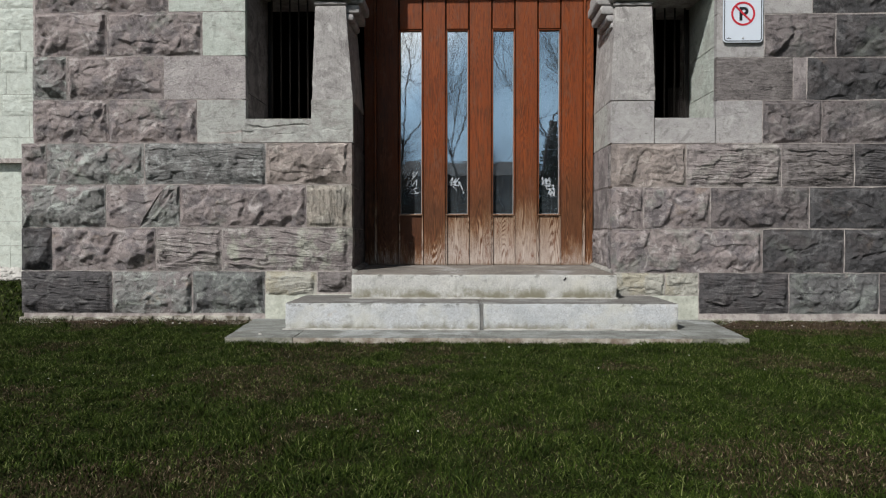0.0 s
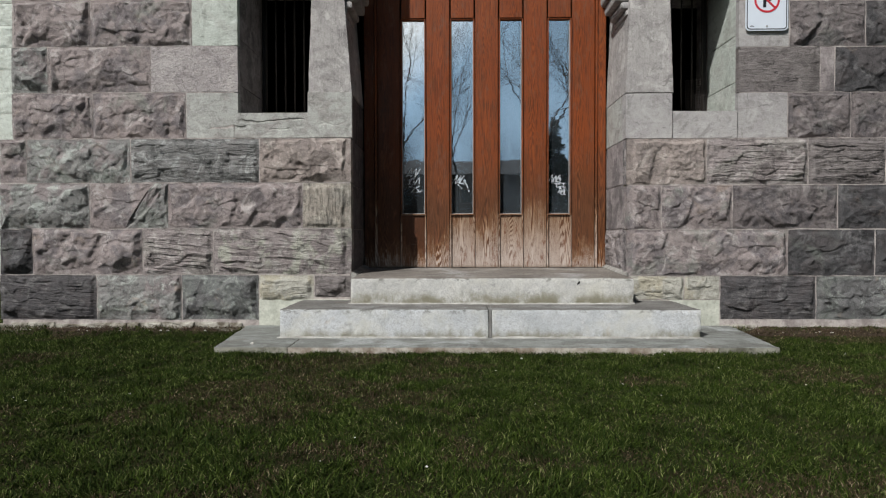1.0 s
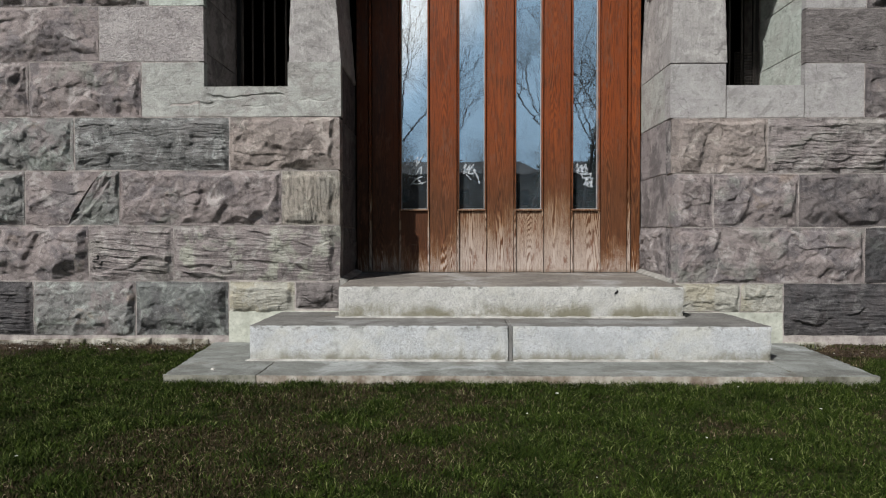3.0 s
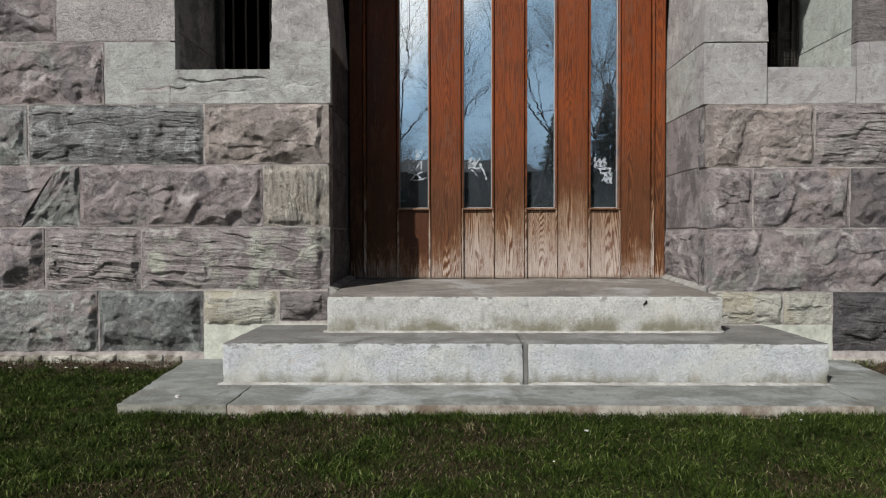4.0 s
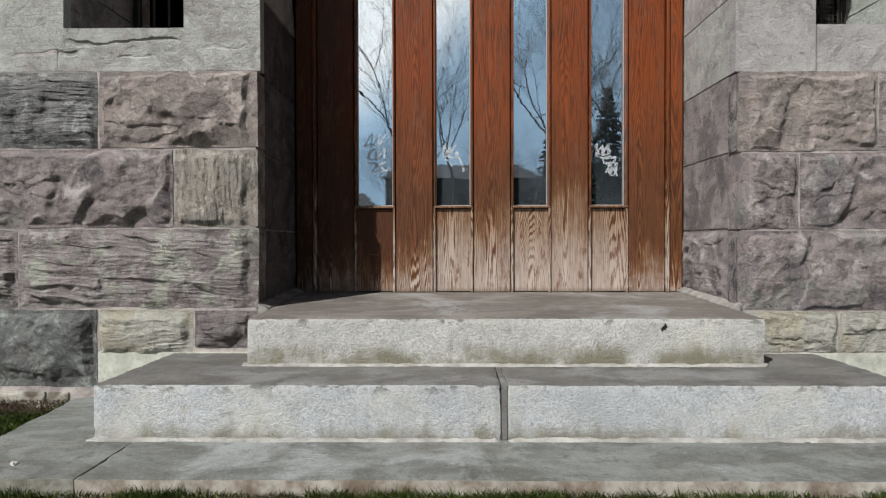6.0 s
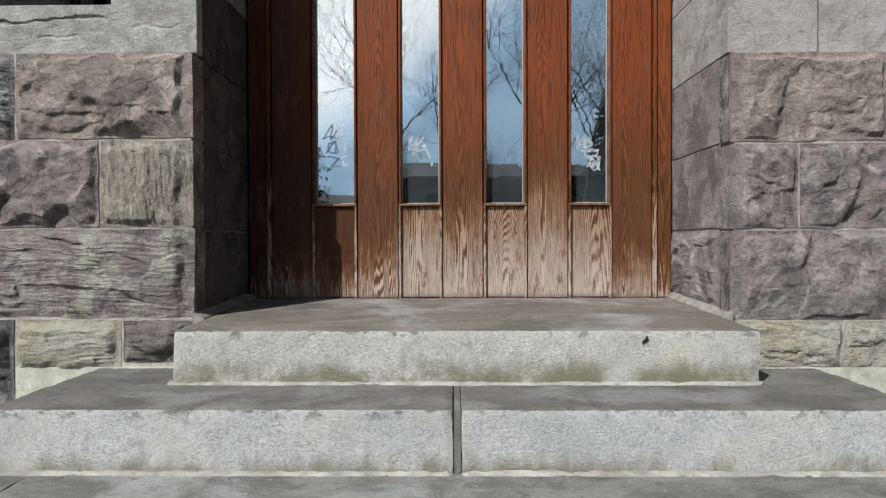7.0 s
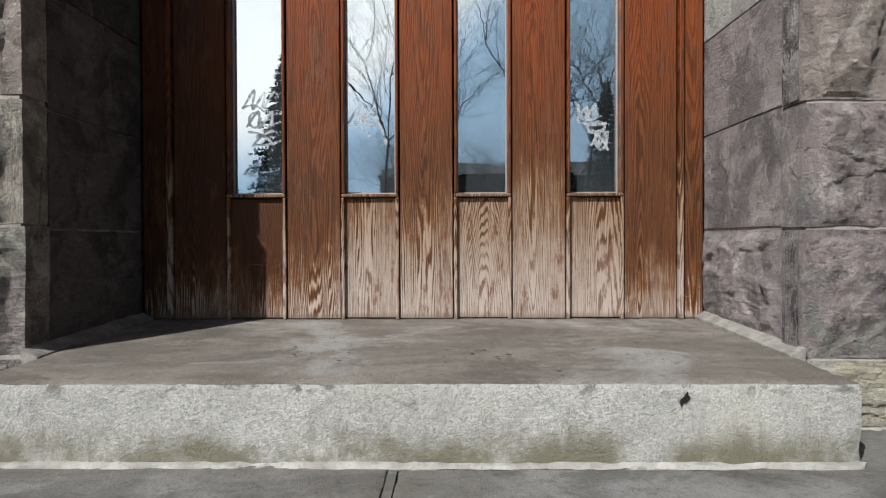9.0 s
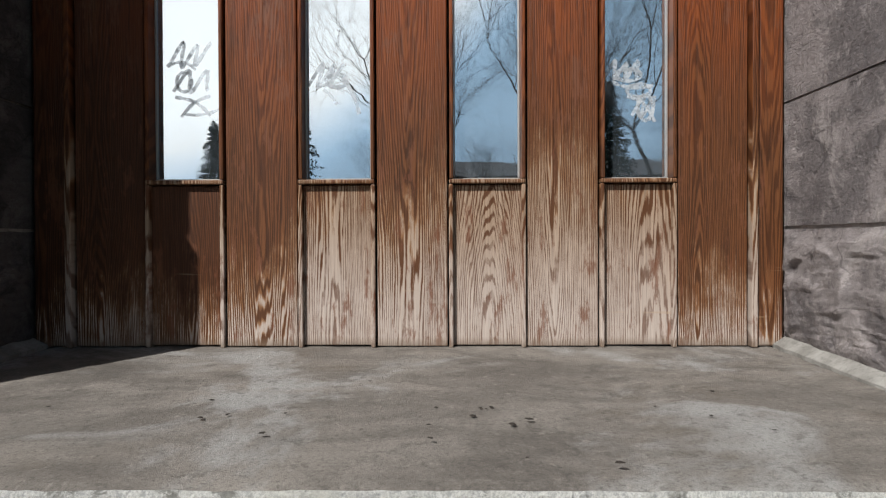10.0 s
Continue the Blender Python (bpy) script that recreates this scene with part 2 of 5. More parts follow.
def granite(name, base, pale, stain, reach):
    """Speckled granite; stain: lichen and rust that creep up from the foot of a riser."""
    s = Shade(name)
    v = s.vec()
    fine, big = s.noise(v, 330, 5, 0.8), s.noise(v, 5, 6, 0.65, 0.5)
    grains = s.cells(v, 330)
    c = s.mix(s.span(big, 0.35, 0.65), base, pale)
    c = s.mix(s.span(fine, 0.40, 0.53, 0.5, 0), c, (0.20, 0.195, 0.19))
    c = s.mix(s.span(s.noise(v, 30, 7, 0.75), 0.54, 0.70, 0, 0.5), c, (0.27, 0.265, 0.25))
    c = s.mix(s.span(s.noise(v, 95, 5, 0.8), 0.38, 0.52, 0.6, 0), c, (0.27, 0.275, 0.28))
    c = s.mix(s.span(s.noise(v, 12, 7, 0.7), 0.58, 0.70, 0, 0.45), c, (0.72, 0.72, 0.70))
    c = s.mix(s.span(grains, 0.16, 0.05, 0, 0.35), c, (0.07, 0.07, 0.07))
    c = s.mix(s.span(fine, 0.57, 0.66, 0, 0.6), c, (0.80, 0.79, 0.76))
    c = s.mix(s.span(s.noise(v, 7, 7, 0.72, 0.4), 0.50, 0.66, 0, 0.35), c, (0.42, 0.42, 0.39))
    c = s.mix(s.span(s.noise(v, 2.6, 5, 0.65), 0.48, 0.66, 0, 0.5), c, (0.60, 0.585, 0.50))
    z = s.axis(2)
    creep = s.math("MULTIPLY_ADD", s.noise(s.vec((1.0, 1.0, 0.35)), 11, 5, 0.65, 0.6), reach[2], z)
    low = s.span(creep, reach[0], reach[1], 1, 0)
    patch = s.span(s.noise(v, 4.2, 5, 0.65), 0.36, 0.56)
    c = s.mix(s.math("MULTIPLY", low, s.math("MULTIPLY", patch, stain)), c, (0.225, 0.212, 0.155))
    drip = s.noise(s.vec((1.0, 1.0, 0.12)), 26, 4, 0.6)
    c = s.mix(s.math("MULTIPLY", s.span(drip, 0.52, 0.70, 0, 0.4 * stain), s.span(creep, reach[0] - 0.02, reach[1] + 0.06, 1, 0.15)), c, (0.24, 0.235, 0.175))
    nick = s.noise(s.vec((1.0, 1.0, 1.6)), 16, 6, 0.7, 0.4)
    c = s.mix(s.math("MULTIPLY", s.span(nick, 0.52, 0.60, 0, 0.75), s.span(z, reach[3] - 0.040, reach[3] - 0.006)), c, (0.13, 0.128, 0.11))
    c = s.mix(s.span(s.noise(v, 8, 3, 0.5), 0.66, 0.76, 0, 0.4), c, (0.16, 0.16, 0.15))
    c = s.mix(s.span(s.noise(v, 6.3, 4, 0.6), 0.64, 0.75, 0, 0.35), c, (0.46, 0.36, 0.24))
    return s.done(c, 0.85, s.bump(s.math("ADD", s.noise(v, 95, 5, 0.8), big), 1.0, 0.0075), 0.3)


GRANITE_LOW = granite("step_granite", (0.51, 0.535, 0.552), (0.65, 0.672, 0.685), 0.85, (0.085, 0.15, 0.13, 0.200))
GRANITE_TOP = granite("sill_granite", (0.56, 0.558, 0.528), (0.70, 0.695, 0.655), 1.0, (0.285, 0.36, 0.13, 0.372))


def worn_tread(name, a, b, streak):
    """A trodden granite top: grey-brown dirt in long streaks, pale rubbed patches, black flecks."""
    s = Shade(name)
    v = s.vec(shift=False)
    long = s.noise(s.vec((0.7, 1.5, 1.0), shift=False), 4.5, 7, 0.65, 0.8)
    fine, sand = s.noise(v, 160, 5, 0.8), s.noise(v, 480, 3, 0.8)
    patch = s.noise(v, 2.3, 6, 0.62, 0.5)
    c = s.mix(s.span(long, 0.34, 0.66), a, b)
    c = s.mix(s.span(patch, 0.53, 0.64, 0, 0.85), c, streak)
    c = s.mix(s.span(s.noise(v, 3.1, 6, 0.66, 0.7), 0.55, 0.66, 0, 0.6), c, tuple(x * 0.7 for x in a))
    c = s.mix(s.span(s.noise(v, 3.7, 5, 0.6), 0.56, 0.74, 0, 0.45), c, (0.17, 0.135, 0.10))
    c = s.mix(s.span(s.noise(v, 24, 7, 0.75), 0.52, 0.68, 0, 0.6), c, tuple(x * 0.55 for x in a))
    c = s.mix(s.span(s.noise(v, 40, 6, 0.75, 0.3), 0.55, 0.70, 0, 0.4), c, tuple(min(1, x * 1.5) for x in b))
    c = s.mix(s.span(fine, 0.34, 0.50, 0.55, 0), c, (0.06, 0.057, 0.052))
    c = s.mix(s.span(fine, 0.55, 0.70, 0, 0.4), c, (0.38, 0.37, 0.35))
    c = s.mix(s.span(sand, 0.35, 0.65, 0.35, 0), c, (0.05, 0.048, 0.045))
    return s.done(c, s.span(long, 0.3, 0.7, 0.75, 0.92), s.bump(s.math("ADD", fine, sand), 0.7, 0.003), 0.25)


TREAD = worn_tread("worn_step_top", (0.15, 0.145, 0.135), (0.255, 0.25, 0.235), (0.33, 0.33, 0.325))
LANDING = worn_tread("worn_landing", (0.180, 0.161, 0.141), (0.310, 0.281, 0.248), (0.44, 0.435, 0.42))
SLAB_TOP = worn_tread("slab_concrete", (0.17, 0.175, 0.158), (0.33, 0.348, 0.33), (0.46, 0.485, 0.48))
SLAB_EDGE = mortar_material("slab_edge_concrete", (0.17, 0.130, 0.100), (0.43, 0.405, 0.355), 16)
SLAB_EDGE_DARK = mortar_material("mossy_slab_edge", (0.085, 0.080, 0.062), (0.27, 0.265, 0.225), 24)


def oak(name, gone, everywhere=False, thick_shade=0.0, bare_from=(-0.36, 0.50)):
    """Varnished oak with cathedral grain; the varnish is gone near the foot, where the wood has silvered. gone: how
    much; everywhere: also on the sheltered boards; thick_shade: how far many brown coats, and doorway shade put into
    the colour, darken the boards; bare_from: the stretch across the door over which the wear sets in.
    """
    s = Shade(name)
    k = s.nt.nodes.new("ShaderNodeCombineXYZ")
    s.put(k.inputs[0], s.math("MULTIPLY", s.rand, 9.0))
    s.put(k.inputs[2], s.math("MULTIPLY", s.rand, 31.0))
    add = s.nt.nodes.new("ShaderNodeVectorMath")
    s.put(add.inputs[0], s.co)
    s.nt.links.new(k.outputs[0], add.inputs[1])
    v = add.outputs[0]
    lx, z = s.axis(0), s.axis(2)
    x = s.axis(0, s.nt.nodes.new("ShaderNodeNewGeometry").outputs["Position"])
    # plain-sawn: rings about a heart that lies behind the board and wanders along it
    along = s.noise(s.vec((0.0, 0.0, 0.55), False, v), 1.0, 2, 0.4)
    sway = s.noise(s.vec((9.0, 1.0, 0.6), False, v), 1.0, 3, 0.5)
    wiggle = s.noise(s.vec((42.0, 1.0, 3.4), False, v), 1.0, 4, 0.6)
    off = s.math("ADD", lx, s.math("MULTIPLY", s.math("SUBTRACT", s.rand, 0.5), 0.11))
    deep = s.math("MULTIPLY_ADD", along, 0.26, s.math("MULTIPLY", sway, 0.05))
    deep = s.math("SUBTRACT", deep, 0.10)
    ring = s.math("SQRT", s.math("ADD", s.math("MULTIPLY", off, off), s.math("MULTIPLY", deep, deep)))
    ring = s.math("ADD", ring, s.math("MULTIPLY_ADD", wiggle, 0.0075, s.math("MULTIPLY", sway, 0.02)))
    rings = s.math("MULTIPLY_ADD", s.math("SINE", s.math("MULTIPLY", ring, 1650.0)), 0.5, 0.5)
    fibre = s.noise(s.vec((320.0, 1.0, 7.0), False, v), 1.0, 3, 0.65)
    pores = s.noise(s.vec((190.0, 1.0, 9.0), False, v), 1.0, 2, 0.6)
    stain = s.noise(s.vec((3.5, 1.0, 1.2), False, v), 1.0, 4, 0.6)
    late = s.math("ADD", rings, s.math("MULTIPLY", s.math("SUBTRACT", fibre, 0.5), 1.5))
    fresh = s.mix(s.span(late, 0.15, 0.75), (0.130, 0.030, 0.008), (0.215, 0.050, 0.0105))
    fresh = s.mix(s.span(stain, 0.35, 0.7, 0, 0.5), fresh, (0.235, 0.056, 0.012))
    fresh = s.mix(s.span(pores, 0.36, 0.48, 0.55, 0), fresh, (0.050, 0.016, 0.008))
    # old varnish lower down is browner
    old = s.mix(s.span(late, 0.15, 0.75), (0.064, 0.024, 0.010), (0.140, 0.054, 0.021))
    old = s.mix(s.span(pores, 0.38, 0.5, 0.45, 0), old, (0.035, 0.016, 0.009))
    height_n = s.math("MULTIPLY_ADD", s.math("SUBTRACT", stain, 0.5), 0.55, z)
    fresh = s.mix(s.span(height_n, 0.82, 1.50, 1, 0), fresh, old)
    # many coats are browner; the near-black also stands in for the doorway's shade
    if thick_shade:
        fresh = s.mix(s.span(stain, 0.25, 0.60, thick_shade, thick_shade * 0.6), fresh, (0.040, 0.015, 0.008))
    cling = s.noise(s.vec((17.0, 1.0, 5.0), False, v), 1.0, 6, 0.72, 0.4)
    flake = s.noise(s.vec((55.0, 1.0, 16.0), False, v), 1.0, 5, 0.7)
    # bare wood: tan, silver-pink at the foot; the late wood stays brown in thin lines
    bare = s.mix(s.span(fibre, 0.3, 0.7), (0.225, 0.150, 0.100), (0.375, 0.275, 0.198))
    bare = s.mix(s.span(s.math("MULTIPLY_ADD", stain, 0.3, z), 0.92, 0.58, 0, 0.85), bare, (0.46, 0.395, 0.350))
    line = s.math("MULTIPLY_ADD", s.math("SUBTRACT", cling, 0.5), 1.3, late)
    bare = s.mix(s.math("MULTIPLY", s.span(line, 0.54, 0.18, 0, 0.80), s.span(flake, 0.64, 0.44, 0.35, 1.0)), bare, (0.118, 0.060, 0.038))
    thin = s.mix(s.span(late, 0.2, 0.7), (0.095, 0.040, 0.018), (0.285, 0.150, 0.072))
    # only the middle boards are worn far up; the hard late wood keeps its varnish longest
    across = 1.0 if everywhere else s.math("MULTIPLY", s.span(x, bare_from[0], bare_from[1], 0.0, 1.0), s.span(x, 0.882, 0.862, 0.0, 1.0))
    level = s.math("MULTIPLY_ADD", across, 0.41 * gone, 0.42)
    gap = s.math("SUBTRACT", level, z)
    gap = s.math("ADD", gap, s.math("MULTIPLY", s.math("SUBTRACT", stain, 0.5), 0.42))
    gap = s.math("ADD", gap, s.math("MULTIPLY", s.math("SUBTRACT", cling, 0.5), 0.42))
    gap = s.math("ADD", gap, s.math("MULTIPLY", s.math("SUBTRACT", flake, 0.5), 0.30))
    fresh = s.mix(s.span(cling, 0.50, 0.66, 0, 0.5), fresh, old)
    half = s.span(gap, -0.20, 0.06)
    gap = s.math("ADD", gap, s.math("MULTIPLY", s.math("SUBTRACT", late, 0.58), 0.24))
    worn = s.span(gap, -0.03, 0.09)
    c = s.mix(half, fresh, thin)
    c = s.mix(worn, c, bare)
    c = s.mix(s.span(s.noise(s.vec((30.0, 1.0, 8.0), False, v), 1.0, 6, 0.72), 0.54, 0.63, 0, 0.72), c, (0.145, 0.056, 0.029))
    c = s.mix(s.span(z, 0.425, 0.400, 0, 0.6), c, (0.16, 0.12, 0.085))
    scratch = s.noise(s.vec((2.0, 1.0, 46.0), False, v), 1.0, 3, 0.6)
    c = s.mix(s.math("MULTIPLY", s.span(scratch, 0.70, 0.76, 0, 0.5), s.span(z, 0.9, 0.6)), c, (0.40, 0.30, 0.21))
    rough = s.math("MULTIPLY_ADD", worn, 0.35, s.span(stain, 0.3, 0.7, 0.40, 0.58))
    h = s.math("ADD", s.math("MULTIPLY", rings, 0.2), s.math("MULTIPLY", pores, 1.0))
    return s.done(c, rough, s.bump(h, 0.7, 0.0025), 0.22)


OAK = oak("varnished_oak", 0.90)
OAK_PANEL = oak("weathered_oak_panel", 1.02, bare_from=(-0.16, -0.06))
OAK_FRAME = oak("varnished_oak_frame", 0.5)
OAK_OLD_SHADED = oak("old_shaded_oak", 0.35, False, 0.75)
OAK_TRIM = oak("oak_batten", 0.95, True)


def glass_material():
    s = Shade("door_glass")
    haze = s.noise(s.vec((1, 1, 1), False), 9, 4, 0.6)
    gloss = s.nt.nodes.new("ShaderNodeBsdfGlossy")
    gloss.inputs["Color"].default_value = (0.86, 0.94, 1.0, 1)
    s.put(gloss.inputs["Roughness"], s.span(haze, 0.35, 0.8, 0.004, 0.045))
    wave = s.noise(s.vec((1, 1, 0.6), False), 3.0, 1, 0.4)
    ripple = s.noise(s.vec((1.2, 1, 5.0), False), 3.2, 2, 0.4)
    s.put(gloss.inputs["Normal"], s.bump(s.math("MULTIPLY_ADD", ripple, 0.5, wave), 0.05, 0.006))
    clear = s.nt.nodes.new("ShaderNodeBsdfTransparent")
    clear.inputs["Color"].default_value = (0.45, 0.52, 0.55, 1)
    edge = s.nt.nodes.new("ShaderNodeFresnel")
    edge.inputs["IOR"].default_value = 13.0
    mix = s.nt.nodes.new("ShaderNodeMixShader")
    s.nt.links.new(edge.outputs[0], mix.inputs[0])
    s.nt.links.new(clear.outputs[0], mix.inputs[1])
    s.nt.links.new(gloss.outputs[0], mix.inputs[2])
    # a thin film of dust, thicker along the foot of the pane
    dust = s.nt.nodes.new("ShaderNodeBsdfDiffuse")
    dust.inputs["Color"].default_value = (0.50, 0.56, 0.60, 1)
    smear = s.noise(s.vec((2.0, 1.0, 0.6), False), 6, 5, 0.6)
    foot = s.span(s.axis(2), 1.15, 0.83, 0.0, 0.022)
    film = s.nt.nodes.new("ShaderNodeMixShader")
    s.put(film.inputs[0], s.math("ADD", s.span(smear, 0.35, 0.75, 0.012, 0.04), foot))
    s.nt.links.new(mix.outputs[0], film.inputs[1])
    s.nt.links.new(dust.outputs[0], film.inputs[2])
    s.nt.links.new(film.outputs[0], s.out.inputs[0])
    return s.m


GLASS = glass_material()


def marker_material():
    """Thin worn paint: the glass shows through it."""
    s = Shade("white_marker_paint")
    n = s.noise(s.vec(), 45, 5, 0.7)
    paint, clear, mix = s.nt.nodes.new("ShaderNodeBsdfDiffuse"), s.nt.nodes.new("ShaderNodeBsdfTransparent"), s.nt.nodes.new("ShaderNodeMixShader")
    paint.inputs["Color"].default_value = (0.62, 0.66, 0.69, 1)
    s.nt.links.new(paint.outputs[0], mix.inputs[1])
    s.nt.links.new(clear.outputs[0], mix.inputs[2])
    s.put(mix.inputs[0], s.span(n, 0.30, 0.68, 0.30, 0.85))
    s.nt.links.new(mix.outputs[0], s.out.inputs[0])
    return s.m


SPRAY = marker_material()


def plain(name, colour, rough=0.6, metal=0.0, grain=60, amount=0.25, spec=0.4):
    s = Shade(name)
    n = s.noise(s.vec(), grain, 4, 0.6)
    c = s.mix(s.span(n, 0.3, 0.7, 0, amount), colour, tuple(x * 0.5 for x in colour))
    return s.done(c, rough, s.bump(n, 0.3, 0.002), spec, metal)


IRON = plain("dark_iron", (0.035, 0.033, 0.032), 0.6, 0.6)
RUST = plain("rusty_iron", (0.060, 0.050, 0.045), 0.8, 0.3)
# near-black colour stands in for the darkness of the unlit room
UNLIT_ROOM = plain("unlit_room_black", (0.03, 0.029, 0.028), 0.9, 0, 8)
SIGN_WHITE = plain("sign_white_enamel", (0.60, 0.655, 0.72), 0.35, 0, 12, 0.06)
SIGN_GAP_BLACK = plain("sign_and_gap_black", (0.014, 0.014, 0.016), 0.4, 0, 20, 0.1)
SIGN_RED = plain("sign_red_paint", (0.50, 0.025, 0.04), 0.4, 0, 20, 0.1)
STEEL = plain("galvanised_steel", (0.40, 0.40, 0.40), 0.45, 0.9)
WEDGE = plain("galvanised_bead", (0.45, 0.43, 0.41), 0.5, 0.5, 90)
DEBRIS = plain("dry_leaf_litter", (0.035, 0.028, 0.022), 0.9, 0, 80, 0.5)
PEBBLE = plain("pale_stone_chips", (0.60, 0.58, 0.54), 0.9, 0, 60, 0.4)
BARK = plain("grey_bark", (0.085, 0.075, 0.068), 0.95, 0, 14, 0.6)
NEEDLES = plain("conifer_needles", (0.022, 0.045, 0.026), 0.9, 0, 9, 0.6)
HOUSE_WALL = plain("dark_brick", (0.11, 0.085, 0.075), 0.9, 0, 4, 0.4)
HOUSE_ROOF = plain("asphalt_shingle", (0.05, 0.052, 0.058), 0.9, 0, 5, 0.4)
PANE_DARK = plain("far_window_pane", (0.03, 0.035, 0.04), 0.1, 0, 3, 0.1, 0.6)


def soil_material():
    s = Shade("lawn_soil")
    v = s.vec(shift=False)
    a, b = s.noise(v, 2.0, 5, 0.6), s.noise(v, 140, 5, 0.75)
    c = s.mix(s.span(a, 0.35, 0.65), (0.021, 0.031, 0.007), (0.040, 0.041, 0.014))
    c = s.mix(s.span(b, 0.35, 0.6, 0.6, 0), c, (0.028, 0.021, 0.012))
    return s.done(c, 1.0, s.bump(b, 0.8, 0.02), 0.1)


def grass_material(name, low, high, tip):
    s = Shade(name)
    isl = s.nt.nodes.new("ShaderNodeNewGeometry").outputs["Random Per Island"]
    v = s.vec(shift=False)
    c = s.mix(s.math("POWER", isl, 1.6), low, high)
    c = s.mix(s.span(s.math("FRACT", s.math("MULTIPLY", isl, 23.7)), 0.90, 0.93), c, tip)
    c = s.mix(s.span(s.noise(v, 5.0, 4, 0.65), 0.45, 0.65, 0, 0.5), c, tuple(x * 0.7 for x in low))
    return s.done(c, 0.8, None, 0.1)


SOIL = soil_material()
GRASS = grass_material("lawn_grass", (0.012, 0.023, 0.0035), (0.055, 0.082, 0.012), (0.16, 0.185, 0.065))
DRY_GRASS = grass_material("dry_grass", (0.030, 0.021, 0.011), (0.095, 0.070, 0.041), (0.28, 0.23, 0.15))


# ---- mesh helpers ----
def hash3(i, j, k):
    n = (i * 374761393 + j * 668265263 + k * 2147483647 + 1013904223) & 0xFFFFFFFF
    n = ((n ^ (n >> 13)) * 1274126177) & 0xFFFFFFFF
    return ((n ^ (n >> 16)) & 0xFFFF) / 65535.0


def value_noise(x, y, z=0.0):
    """Smooth noise in 0..1 on numpy arrays."""
    x, y = np.asarray(x, float), np.asarray(y, float)
    z = np.full_like(x, z) if np.isscalar(z) else z
    i, j, k = (np.floor(a).astype(np.int64) for a in (x, y, z))
    u, v, w = (a - np.floor(a) for a in (x, y, z))
    u, v, w = (a * a * (3 - 2 * a) for a in (u, v, w))
    out = 0
    for a in (0, 1):
        for b in (0, 1):
            for c in (0, 1):
                wt = (u if a else 1 - u) * (v if b else 1 - v) * (w if c else 1 - w)
                out = out + wt * hash3(i + a, j + b, k + c)
    return out


def fbm(x, y, seed, octaves=4, gain=0.5):
    total, amp, norm = 0, 1.0, 0
    for o in range(octaves):
        total = total + amp * value_noise(x * 2 ** o, y * 2 ** o, seed * 7.31 + o * 3.7)
        norm += amp
        amp *= gain
    return total / norm


def from_arrays(name, verts, faces, smooth=True):
    me = bpy.data.meshes.new(name)
    me.from_pydata([tuple(v) for v in np.asarray(verts).tolist()], [], faces)
    me.polygons.foreach_set("use_smooth", [smooth] * len(me.polygons))
    me.update()
    return me


def part(name, data, material, parent=None, label="", smooth=None):
    """Link a bmesh or mesh, given in world coordinates, as one object; parent: its thing, or a part of it."""
    if isinstance(data, bmesh.types.BMesh):
        me = bpy.data.meshes.new(name)
        bmesh.ops.recalc_face_normals(data, faces=data.faces)
        data.to_mesh(me)
        data.free()
        if smooth:
            me.polygons.foreach_set("use_smooth", [True] * len(me.polygons))
    else:
        me = data
    me.name = name
    for m in material if isinstance(material, (list, tuple)) else [material]:
        me.materials.append(m)
    if isinstance(material, list):
        me.set_sharp_from_angle(angle=radians(38))
    ob = new(name, me)
    if parent:
        ob.parent = parent
        ob.matrix_parent_inverse = Matrix.Translation(-parent.location)
    return tagged(ob, label)


def thing(name, at, label, category, kind="", group=""):
    ob = new(name)
    ob.location = at
    ob.empty_display_size = 0.1
    return tagged(ob, label, category, group, kind)


def box(bm, x0, x1, y0, y1, z0, z1, bevel=0.0, segments=1):
    m = Matrix.Translation(((x0 + x1) / 2, (y0 + y1) / 2, (z0 + z1) / 2)) @ Matrix.Diagonal((x1 - x0, y1 - y0, z1 - z0, 1))
    made = bmesh.ops.create_cube(bm, size=1.0, matrix=m)["verts"]
    if bevel:
        edges = {e for v in made for e in v.link_edges}
        bmesh.ops.bevel(bm, geom=list(edges), offset=bevel, segments=segments, affect="EDGES", profile=0.5)
    return bm


def boxes(*specs, bevel=0.0):
    bm = bmesh.new()
    for s in specs:
        box(bm, *s, bevel=bevel)
    return bm


def rod(bm, a, b, r0, r1, sides=8):
    a, b = Vector(a), Vector(b)
    m = Matrix.Translation((a + b) / 2) @ (b - a).to_track_quat("Z", "Y").to_matrix().to_4x4()
    bmesh.ops.create_cone(bm, cap_ends=True, segments=sides, radius1=r0, radius2=r1, depth=(b - a).length, matrix=m)
    return bm


def smoothstep(x, a, b):
    t = np.clip((x - a) / (b - a), 0, 1)
    return t * t * (3 - 2 * t)


